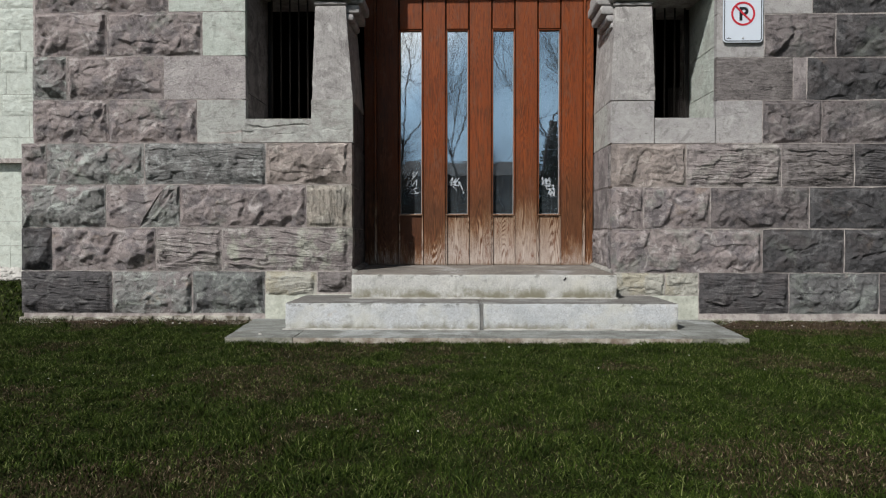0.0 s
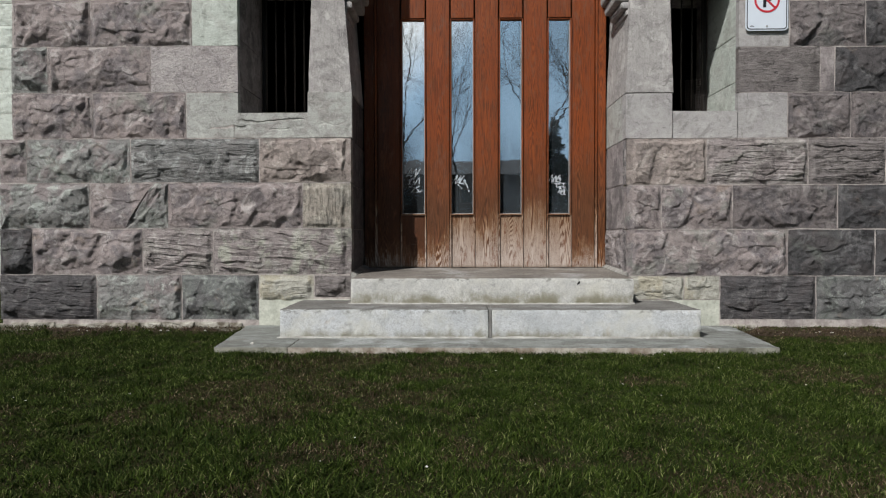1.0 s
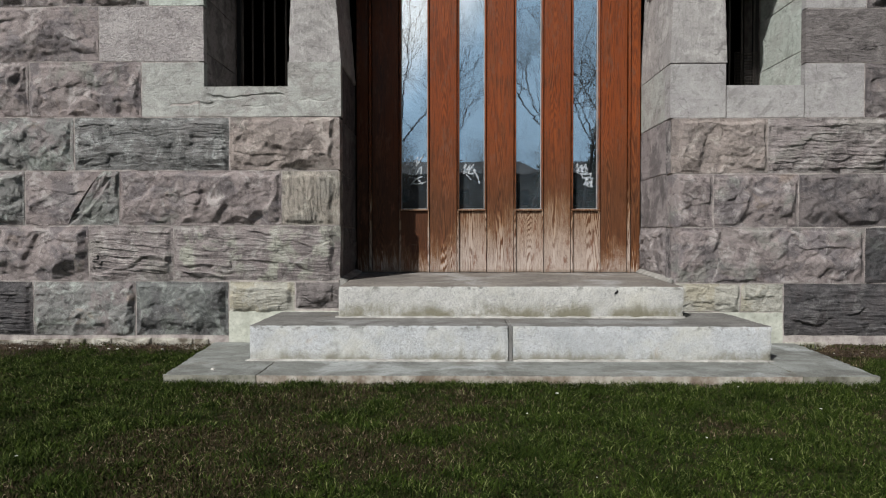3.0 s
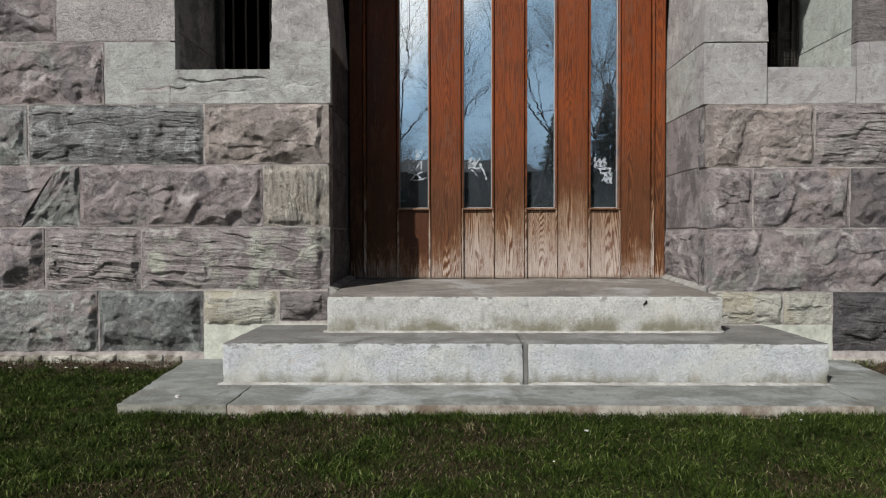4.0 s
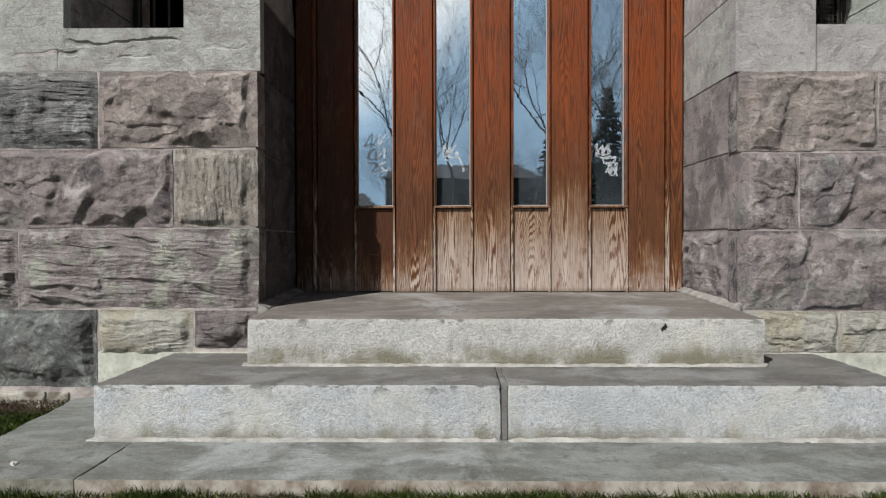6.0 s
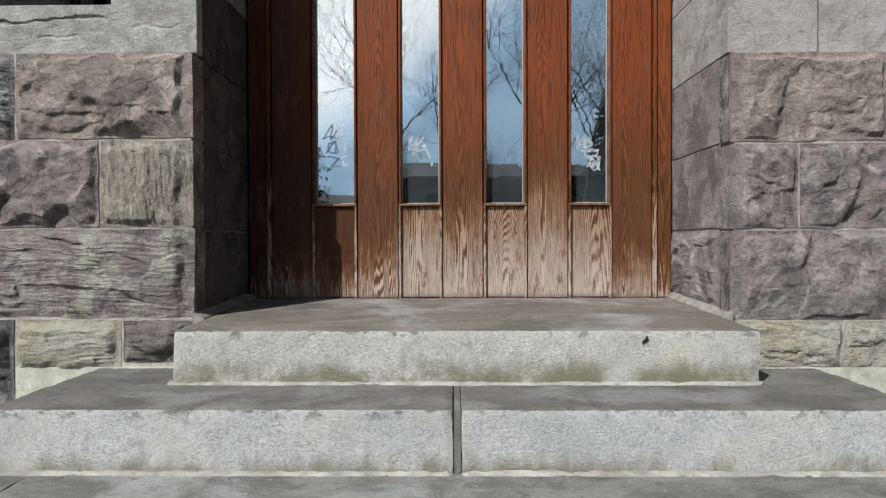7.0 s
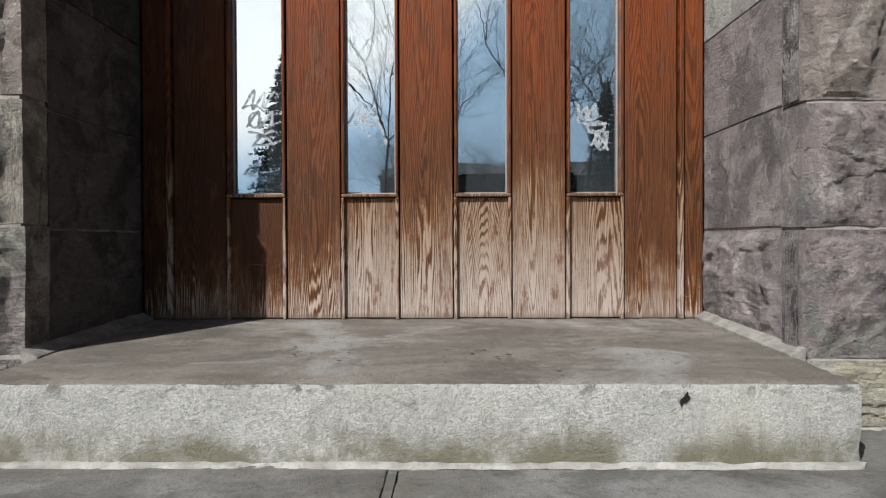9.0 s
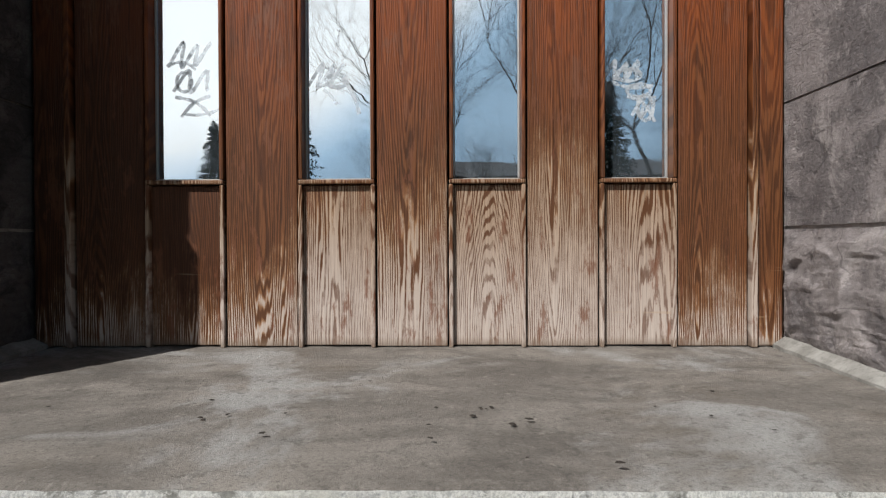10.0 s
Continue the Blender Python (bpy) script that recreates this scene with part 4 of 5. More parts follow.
def pier(wall, x0, x1, z0, z1, lean0, lean1, inner, seed):
    """A slightly tapering pier between window and doorway, with a moulded capital that turns the corner into the doorway."""
    def taper(p):
        k = (p[2] - z0) / (z1 - z0)
        f = (p[0] - x0) / (x1 - x0)
        return np.array((p[0] + k * ((1 - f) * lean0 + f * lean1), p[1], p[2]))
    part("pier_shaft", block(x0, x1, UPPER, 5.53, z0, z1, 0.03, 0.007, 0.002, seed, taper), [PIER_STONE, PIER_STONE], wall)
    a, b = x0 + lean0, x1 + lean1
    steps = ((0.010, z1 + 0.002, z1 + 0.032), (0.035, z1 + 0.034, z1 + 0.085), (0.075, z1 + 0.087, z1 + 0.24))
    for g, c, d in steps:
        part("capital_moulding", block(a - g, b + g, UPPER - g, 5.50, c, d, 0.03, 0.012, 0.003, seed + 1), [DRESSED, DRESSED], wall)
    edge = b if inner > 0 else a
    for g, c, d in ((0.022, z1 - 0.15, z1 - 0.105), (0.055, z1 - 0.103, z1 - 0.05), (0.10, z1 - 0.048, z1 + 0.02), (0.13, z1 + 0.022, z1 + 0.10)):
        xa, xb = sorted((edge - inner * 0.03, edge + inner * g))
        part("corbel", block(xa, xb, UPPER + 0.03, 5.30, c, d, 0.02, 0.016, 0.002, seed + 3), [DRESSED, DRESSED], wall)


pier(wall_1, -1.104, DOOR_L, 1.668, 2.38, 0.030, -0.055, 1, 11)
pier(wall_2, 1.146, 1.484, 1.658, 2.36, 0.030, -0.030, -1, 17)

# reveals of the two windows; stone tone carries the light: darker left in shade, paler right in sun
for z0, z1 in ((1.535, 1.74), (1.74, 2.07), (2.07, 2.53)):
    SEED[0] += 2
    face_stone("reveal_stone", "dressed", DRESSED_WARM, wall_1, 0.52, z1 - z0, lambda u, v, d: (-1.604 + d, 4.972 + u, z0 + v), SEED[0], back=0.02, res=0.03)
    face_stone("reveal_stone", "dressed", DRESSED_GREEN, wall_2, 0.52, z1 - z0, lambda u, v, d: (1.936 - d, 5.49 - u, z0 + v), SEED[0] + 1, back=0.006, res=0.03)
part("sill", block(-1.595, -1.105, UPPER + 0.057, 5.62, 1.45, 1.535, 0.05, 0.01, 0.002, 3), [DRESSED_PALE, DRESSED_PALE], wall_1)
part("sill", block(1.47, 1.935, UPPER + 0.06, 5.62, 1.45, 1.535, 0.05, 0.01, 0.002, 4), [DRESSED, DRESSED], wall_2)

# cement and rubble at the foot of the walls
for wall, x0, x1, z0, z1, y in ((wall_1, -3.33, -1.45, -0.06, 0.050, FRONT - 0.004), (wall_2, 1.80, 3.70, -0.06, 0.030, FRONT - 0.002)):
    rng = random.Random(int(x1 * 10))
    x = x0
    while x < x1 - 0.05:
        SEED[0] += 1
        w, top = min(rng.uniform(0.06, 0.34), x1 - x), z1 - rng.uniform(0.0, 0.030)
        face_stone("footing_stone", "rock", RUBBLE, wall, w, top - z0, lambda u, v, d: (x + u, y - d, z0 + v), SEED[0], out=rng.uniform(0.006, 0.018), margins=(0.004, 0.004, 0.0, 0.006), back=0.03)
        x += w
for wall, x0, x1, z1 in ((wall_1, -1.453, -0.75, 0.205), (wall_2, 1.12, 1.80, 0.200)):
    SEED[0] += 1
    face_stone("cement_patch", "dressed", CEMENT, wall, x1 - x0, z1 + 0.06, lambda u, v, d: (x0 + u, FRONT - 0.002 - d, -0.06 + v), SEED[0], back=0.03)

# ---- windows with iron grilles ----


def grille(name, x0, x1, y, z0, z1, label, mesh_from=None):
    w = thing(name, ((x0 + x1) / 2, y, z0), label, "window", "structure")
    part("window_frame", boxes((x0, x0 + 0.03, y + 0.03, y + 0.07, z0, z1), (x1 - 0.03, x1, y + 0.03, y + 0.07, z0, z1),
                               (x0 + 0.03, x1 - 0.03, y + 0.03, y + 0.07, z0, z0 + 0.03), bevel=0.004), IRON, w)
    n = int((x1 - x0) / 0.072)
    shared = None
    for i in range(n):
        x = x0 + 0.045 + (x1 - x0 - 0.09) * i / (n - 1)
        if shared is None:
            bar = part("bar", rod(bmesh.new(), (0, 0, z0), (0, 0, z1), 0.007, 0.007, 8), RUST, w, "thin upright iron bar", True)
            shared = bar.data
        else:
            bar = new("bar", shared)
            bar.parent, bar.matrix_parent_inverse = w, Matrix.Translation(-w.location)
        bar.location = (x, y, 0)
    part("cross_bar", boxes((x0, x1, y - 0.008, y + 0.008, z0 + 0.035, z0 + 0.055), bevel=0.003), RUST, w)
    if mesh_from is not None:
        bm = bmesh.new()
        for i in range(9):
            rod(bm, (mesh_from + i * 0.02, y - 0.012, z0 + 0.01), (mesh_from + i * 0.02, y - 0.012, z0 + 0.34), 0.0016, 0.0016, 4)
        for i in range(17):
            rod(bm, (mesh_from, y - 0.014, z0 + 0.012 + i * 0.02), (mesh_from + 0.16, y - 0.014, z0 + 0.012 + i * 0.02), 0.0016, 0.0016, 4)
        part("wire_mesh", bm, RUST, w, "torn remnant of wire mesh")
    return w


grille("window_1", -1.60, -1.06, 5.47, 1.536, 2.62, "unlit window opening with upright iron bars")
grille("window_2", 1.43, 1.932, 5.47, 1.536, 2.53, "unlit window opening with iron bars and torn wire mesh", 1.755)

# ---- the door ----
EDGES = [DOOR_L, -0.69, -0.49, -0.29, -0.095, 0.099, 0.292, 0.485, 0.678, 0.869, 1.065, DOOR_R]
BOTTOM, SILL_Z, HEAD_Z, TOP = 0.398, 0.818, 2.372, 3.24
door = thing("door_1", ((DOOR_L + DOOR_R) / 2, DOOR_Y, 0.392), "varnished oak church door, bare and silvered at its foot, with four tall narrow panes", "door", "structure")
# backing boards in black: the shade of the gaps is put into their colour
part("door_core", boxes(*[(EDGES[i] + 0.02, EDGES[i + 1] - 0.004, DOOR_Y + 0.052, DOOR_Y + 0.07, BOTTOM, TOP) for i in (1, 3, 5, 7, 9)],
                        (EDGES[0] + 0.01, EDGES[1] + 0.016, DOOR_Y + 0.051, DOOR_Y + 0.069, BOTTOM, TOP), (EDGES[10] - 0.003, EDGES[11] - 0.01, DOOR_Y + 0.051, DOOR_Y + 0.069, BOTTOM, TOP),
                        *[(EDGES[i] + 0.002, EDGES[i + 1] - 0.002, DOOR_Y + 0.053, DOOR_Y + 0.07, BOTTOM, SILL_Z) for i in (2, 4, 6, 8)]), SIGN_GAP_BLACK, door, "black backing that stands in for shade in the gaps")


def plank(name, x0, x1, y0, y1, z0, z1, material, bevel=0.003):
    """A piece of the door, its own middle as origin across, so that the grain runs about it."""
    bm = bmesh.new()
    mid = (x0 + x1) / 2
    box(bm, x0 - mid, x1 - mid, y0, y1, z0, z1, bevel, 2)
    ob = part(name, bm, material, door)
    ob.location.x = mid
    return ob


plank("door_frame", EDGES[0] + 0.004, EDGES[1] - 0.011, DOOR_Y - 0.004, DOOR_Y + 0.05, BOTTOM, TOP, OAK_OLD_SHADED, 0.005)
plank("door_frame", EDGES[10] + 0.012, EDGES[11] - 0.004, DOOR_Y - 0.004, DOOR_Y + 0.05, BOTTOM, TOP, OAK_FRAME, 0.005)
for i in (1, 3, 5, 7, 9):
    plank("board", EDGES[i] + (0.014 if i == 1 else 0.006), EDGES[i + 1] - (0.013 if i == 9 else 0.006), DOOR_Y, DOOR_Y + 0.05, BOTTOM, TOP, OAK_OLD_SHADED if i == 1 else OAK)
plank("batten", EDGES[1] - 0.007, EDGES[1] + 0.009, DOOR_Y - 0.016, DOOR_Y + 0.03, BOTTOM - 0.002, TOP, OAK_TRIM)
plank("batten", EDGES[10] - 0.008, EDGES[10] + 0.008, DOOR_Y - 0.016, DOOR_Y + 0.03, BOTTOM - 0.002, TOP, OAK_TRIM)
for i in (2, 4, 6, 8):
    x0, x1 = EDGES[i], EDGES[i + 1]
    plank("panel", x0 + 0.007, x1 - 0.007, DOOR_Y + 0.006, DOOR_Y + 0.05, BOTTOM + 0.002, SILL_Z - 0.004, OAK_OLD_SHADED if i == 2 else OAK_PANEL)
    plank("panel", x0 + 0.006, x1 - 0.006, DOOR_Y + 0.004, DOOR_Y + 0.05, HEAD_Z + 0.012, TOP, OAK)
    for xa, xb in ((x0 - 0.002, x0 + 0.009), (x1 - 0.009, x1 + 0.002)):
        plank("batten", xa, xb, DOOR_Y - 0.009, DOOR_Y + 0.012, BOTTOM - 0.003, SILL_Z - 0.003, OAK_TRIM)
        inner = xa if xa > x0 + 0.05 else xa + 0.002
        plank("glazing_bead", inner, inner + 0.010, DOOR_Y - 0.010, DOOR_Y + 0.045, SILL_Z + 0.010, HEAD_Z, OAK_FRAME)
    plank("glazing_bead", x0 - 0.001, x1 + 0.001, DOOR_Y - 0.012, DOOR_Y + 0.045, SILL_Z - 0.002, SILL_Z + 0.009, OAK_TRIM)
    plank("glazing_bead", x0 + 0.004, x1 - 0.004, DOOR_Y + 0.012, DOOR_Y + 0.045, HEAD_Z, HEAD_Z + 0.011, OAK_FRAME)
    pane = part("pane", boxes((x0 + 0.009, x1 - 0.009, DOOR_Y + 0.036, DOOR_Y + 0.041, SILL_Z + 0.008, HEAD_Z + 0.002)), GLASS, door, "tall dark reflecting glass pane")
    pane.visible_shadow = False
    bm = boxes((x0 + 0.010, x1 - 0.010, DOOR_Y + 0.030, DOOR_Y + 0.0355, SILL_Z + 0.009, SILL_Z + 0.015), (x0 + 0.0105, x0 + 0.0145, DOOR_Y + 0.030, DOOR_Y + 0.0355, SILL_Z + 0.016, HEAD_Z),
               (x1 - 0.0145, x1 - 0.0105, DOOR_Y + 0.030, DOOR_Y + 0.0355, SILL_Z + 0.016, HEAD_Z))
    part("putty_line", bm, WEDGE, pane, "pale putty round the glass")


def marker(pane_index, x, z, size, strokes):
    """A faded marker scrawl on a pane, without meaning: runs of strokes drawn with a broad tip, in units of the scrawl's size."""
    bm = bmesh.new()
    for n, (path, wide) in enumerate(strokes):
        prev, count = None, len(path)
        for k, (px, pz) in enumerate(path):
            qx, qz = path[min(k + 1, count - 1)]
            rx, rz = path[max(k - 1, 0)]
            ahead = Vector((qx - rx, 0, qz - rz)).normalized()
            side = Vector((-ahead.z, 0, ahead.x)) * wide * (1.05 + 0.6 * noise.noise(Vector((k * 0.7, n, pane_index))))
            p = Vector((x + size * px, DOOR_Y + 0.0346 - 0.00008 * n, z + size * pz))
            row = (bm.verts.new(p - side), bm.verts.new(p + side))
            if prev:
                bm.faces.new((prev[0], row[0], row[1], prev[1]))
            prev = row
    panes = [o for o in door.children if o.name.startswith("pane") and not o.name.startswith("panel")]
    part("marker_scrawl", bm, SPRAY, panes[pane_index], "faded white marker scrawl on the glass")


def zigzag(x0, x1, z0, z1, n, slant=0.0):
    """Up-and-down strokes with rounded turns."""
    pts = []
    for k in range(n * 8 + 1):
        t = k / (n * 8)
        up = 0.5 - 0.5 * math.cos(t * n * math.pi)
        pts.append((x0 + (x1 - x0) * t + slant * (up - 0.5), z0 + (z1 - z0) * up + 0.02 * math.sin(t * 9)))
    return pts


def bow(x0, z0, x1, z1, bend=0.0):
    return [(x0 + (x1 - x0) * k / 10 - (z1 - z0) * bend * math.sin(math.pi * k / 10), z0 + (z1 - z0) * k / 10 + (x1 - x0) * bend * math.sin(math.pi * k / 10)) for k in range(11)]


def loop(cx, cz, rx, rz, turn=1.0, start=0.0):
    return [(cx + rx * math.cos(start + 6.283 * turn * k / 18), cz + rz * math.sin(start + 6.283 * turn * k / 18)) for k in range(19)]


marker(0, -0.385, 1.085, 0.20, [(zigzag(-0.26, 0.20, 0.22, 0.52, 5, 0.12), 0.0042), (bow(-0.28, 0.25, 0.05, 0.18, 0.2), 0.0035), (zigzag(-0.20, 0.26, -0.10, 0.16, 4, 0.10), 0.0042),
                               (loop(-0.10, 0.02, 0.10, 0.13, 0.9, 1.0), 0.0038), (bow(-0.22, -0.18, 0.24, -0.42, 0.12), 0.0040), (bow(0.24, -0.16, -0.14, -0.44, -0.1), 0.0040), (bow(-0.12, -0.40, 0.36, -0.34, -0.08), 0.0034)])
marker(1, -0.005, 1.075, 0.145, [(zigzag(-0.42, 0.06, 0.00, 0.40, 5, 0.20), 0.0046), (loop(0.02, 0.10, 0.20, 0.12, 1.6, 2.0), 0.0046), (bow(0.12, 0.16, 0.42, -0.50, 0.06), 0.0050), (bow(-0.36, 0.04, 0.14, -0.10, 0.1), 0.0042), (bow(-0.22, -0.06, 0.02, -0.32, 0.05), 0.0040)])
marker(3, 0.772, 1.055, 0.17, [(zigzag(-0.42, 0.10, 0.20, 0.46, 6, 0.10), 0.0044), (loop(-0.08, 0.26, 0.20, 0.09, 1.7), 0.0046), (bow(-0.34, 0.16, 0.30, 0.10, -0.1), 0.0042), (loop(0.08, 0.02, 0.18, 0.10, 1.6, 1.5), 0.0048),
                              (loop(0.18, -0.24, 0.12, 0.20, 1.7, 0.6), 0.0048), (bow(-0.10, -0.06, 0.32, -0.46, 0.15), 0.0044), (zigzag(0.02, 0.34, -0.36, -0.08, 4, 0.1), 0.0040)])

# ---- steps ----


def crown(p):
    """The landing climbs a little towards the door."""
    if p[2] > 0.36:
        p[2] += 0.024 * max(0.0, p[1] - 4.607) / 0.9
    return p


top_step = thing("granite_step", (0.185, 4.607, 0.2), "white speckled granite door sill with a dirty worn top", "step")
part("step_block", block(-0.756, 1.126, 4.607, 5.555, 0.19, 0.372, 0.018, 0.009, 0.0022, 2, crown), [GRANITE_TOP, LANDING], top_step)
part("mortar_strip", block(-0.775, 1.135, 4.588, 4.63, 0.188, 0.209, 0.02, 0.006, 0.007, 5), [FILLET, FILLET], top_step, "pale cement strip at the foot")
for side, wall_x, tip_x in ((1, DOOR_R + 0.004, 1.116), (-1, DOOR_L - 0.004, -0.752)):
    # a sloping cement fillet where the landing meets the wall
    bm = bmesh.new()
    rows = []
    for k in range(33):
        y = 4.868 + 0.63 * k / 32
        lift = 0.384 + 0.024 * (y - 4.88) / 0.62
        j1, j2 = 0.005 * noise.noise(Vector((y * 11, side, 0))), 0.006 * noise.noise(Vector((y * 17, side, 5)))
        rows.append([bm.verts.new(p) for p in ((wall_x, y, lift - 0.06), (tip_x + j2 * side, y, lift - 0.06), (tip_x + j2 * side, y, lift - 0.004),
                                               ((wall_x + tip_x) / 2, y, lift + 0.006 + j1 * 0.5), (wall_x, y, lift + 0.015 + j1))])
    for a, b in zip(rows, rows[1:]):
        for k in range(5):
            bm.faces.new((a[k], a[(k + 1) % 5], b[(k + 1) % 5], b[k]))
    bm.faces.new(rows[0])
    bm.faces.new(rows[-1])
    part("mortar_strip", bm, FILLET_DULL, top_step, "grey cement fillet along the wall")
low_left = thing("granite_step", (-0.49, 4.30, 0.02), "long white-grey granite step block with chipped upper edge", "step", group="lower step blocks")
part("step_block", block(-1.148, 0.150, 4.298, 4.884, 0.012, 0.200, 0.018, 0.009, 0.0025, 8), [GRANITE_LOW, TREAD], low_left)
part("mortar_strip", block(-1.165, 0.150, 4.281, 4.32, 0.010, 0.032, 0.02, 0.006, 0.006, 9), [FILLET, FILLET], low_left, "pale cement strip at the foot")
low_right = thing("granite_step", (0.81, 4.30, 0.02), "grey granite step block with dark stains along its foot", "step", group="lower step blocks")
part("step_block", block(0.168, 1.455, 4.302, 4.884, 0.012, 0.198, 0.018, 0.009, 0.003, 10), [GRANITE_LOW, TREAD], low_right)
part("mortar_strip", block(0.168, 1.47, 4.283, 4.32, 0.010, 0.032, 0.02, 0.006, 0.007, 11), [FILLET, FILLET], low_right, "pale cement strip at the foot")
part("joint_mortar", boxes((0.150, 0.168, 4.306, 4.86, 0.02, 0.196)), TREAD, low_left, "recessed grey mortar joint")


def skew(side):
    def f(p):
        k = (p[1] - 3.96) / 0.92
        out = (p[0] - 1.43) / 0.33 if side > 0 else (-1.015 - p[0]) / 0.42
        p[0] += side * 0.10 * k * max(0.0, out)
        return p
    return f


for x0, x1, dy, f, sd, lab in ((-1.435, -1.0130, 0.004, skew(-1), 12, "worn concrete slab at the end of the steps"), (-1.012, 1.424, 0.0, None, 13, "long worn concrete slab under the granite steps"),
                               (1.4252, 1.765, 0.004, skew(1), 14, "worn concrete slab at the end of the steps")):
    slab = thing("paving_slab", ((x0 + x1) / 2, 3.96, -0.05), lab, "paving", group="slabs under the steps")
    part("slab_block", block(x0, x1, 3.96 + dy, 4.87, -0.08, 0.022, 0.02, 0.005, 0.0022, sd, f), [SLAB_EDGE_DARK if f else SLAB_EDGE, SLAB_TOP], slab)

# ---- parking sign ----


def rounded_plate(x0, x1, z0, z1, y0, y1, r):
    bm = bmesh.new()
    pts = []
    for cx, cz, a0 in ((x1 - r, z0 + r, -90), (x1 - r, z1 - r, 0), (x0 + r, z1 - r, 90), (x0 + r, z0 + r, 180)):
        pts += [(cx + r * math.cos(radians(a0 + 15 * k)), cz + r * math.sin(radians(a0 + 15 * k))) for k in range(7)]
    a, b = ([bm.verts.new((x, y, z)) for x, z in pts] for y in (y0, y1))
    bm.faces.new(a)
    bm.faces.new(b)
    for i in range(len(pts)):
        j = (i + 1) % len(pts)
        bm.faces.new((a[i], a[j], b[j], b[i]))
    return bm


def band(outer, inner, y0, y1):
    """A closed band between two outlines of the same number of points."""
    bm = bmesh.new()
    rows = [[bm.verts.new((x, y, z)) for x, z in o] for o, y in ((outer, y0), (inner, y0), (inner, y1), (outer, y1))]
    n = len(outer)
    for r in range(4):
        for i in range(n):
            j = (i + 1) % n
            bm.faces.new((rows[r][i], rows[r][j], rows[(r + 1) % 4][j], rows[(r + 1) % 4][i]))
    return bm


def outline(x0, x1, z0, z1, r):
    pts = []
    for cx, cz, a0 in ((x1 - r, z0 + r, -90), (x1 - r, z1 - r, 0), (x0 + r, z1 - r, 90), (x0 + r, z0 + r, 180)):
        pts += [(cx + r * math.cos(radians(a0 + 15 * k)), cz + r * math.sin(radians(a0 + 15 * k))) for k in range(7)]
    return pts


SX, SZ, SY = 2.116, 2.078, 4.897
sign = thing("no_parking_sign", (SX, SY, SZ), "white no-parking sign with red ring, fixed to the stone wall", "sign")
part("plate", rounded_plate(SX - 0.147, SX + 0.147, SZ, SZ + 0.44, SY, SY + 0.004, 0.03), SIGN_WHITE, sign)
part("border", band(outline(SX - 0.139, SX + 0.139, SZ + 0.008, SZ + 0.432, 0.024), outline(SX - 0.133, SX + 0.133, SZ + 0.014, SZ + 0.426, 0.019), SY - 0.0012, SY - 0.0002), SIGN_GAP_BLACK, sign, "thin black border line")
CZ = SZ + 0.212
ringpts = lambda r: [(SX + r * math.cos(radians(6 * k)), CZ + r * math.sin(radians(6 * k))) for k in range(60)]
part("ring", band(ringpts(0.088), ringpts(0.074), SY - 0.0024, SY - 0.0004), SIGN_RED, sign, "red prohibition ring")
bm = bmesh.new()
box(bm, -0.076, 0.076, -0.0032, -0.0022, -0.007, 0.007)
bmesh.ops.transform(bm, matrix=Matrix.Translation((SX, SY, CZ)) @ Matrix.Rotation(radians(45), 4, "Y"), verts=bm.verts)
part("slash", bm, SIGN_RED, sign, "red diagonal slash")
text = bpy.data.curves.new("letter", "FONT")
text.body, text.size, text.align_x, text.extrude, text.offset = "P", 0.135, "CENTER", 0.0005, 0.004
holder = new("letter_source", text)
letter_mesh = bpy.data.meshes.new_from_object(holder.evaluated_get(bpy.context.evaluated_depsgraph_get()))
bpy.data.objects.remove(holder)
letter_mesh.transform(Matrix.Translation((SX + 0.002, SY - 0.0014, CZ - 0.047)) @ Matrix.Rotation(radians(90), 4, "X"))
part("letter", letter_mesh, SIGN_GAP_BLACK, sign, "black letter P")
part("bolt", rod(bmesh.new(), (SX, SY - 0.005, SZ + 0.03), (SX, SY + 0.001, SZ + 0.03), 0.006, 0.007, 10), STEEL, sign, "", True)
part("maker_mark", boxes(*[(SX - 0.118 + 0.011 * i, SX - 0.110 + 0.011 * i, SY - 0.001, SY - 0.0002, SZ + 0.026, SZ + 0.032 + 0.005 * (i % 2)) for i in range(3)]), SIGN_GAP_BLACK, sign, "small dark printed mark")
part("mount", boxes((SX - 0.02, SX + 0.02, SY + 0.004, UPPER + 0.004, SZ + 0.10, SZ + 0.34)), STEEL, sign, "steel mounting strip")

# ---- pale wing of the church, far back beside the tower ----
wall_4 = part("wall_4", boxes((-16.0, -3.29, 13.52, 14.0, -0.3, 6.0), (-16.0, -3.29, 13.36, 13.52, 2.17, 2.26)), MORTAR)
tagged(wall_4, "pale greenish ashlar wall of the church wing with a thin ledge", "wall", kind="structure")
rng = random.Random(4)
for k in range(13):
    z0 = -0.05 + k * 0.50 if k < 4 else 2.265 + (k - 4) * 0.45
    z1 = z0 + (0.50 if k < 4 else 0.45)
    if k == 3:
        z1 = 2.165
    x0 = -11.6 + rng.uniform(0, 0.4)
    while x0 < -7.4:
        x1 = x0 + rng.uniform(0.55, 1.25)
        SEED[0] += 1
        face_stone("stone", "bedded" if rng.random() < 0.15 else "dressed", PALE_WALL, wall_4, x1 - x0, z1 - z0, lambda u, v, d: (x0 + u, 13.515 - d, z0 + v), SEED[0], out=0.02, back=0.01, res=0.03)
        x0 = x1

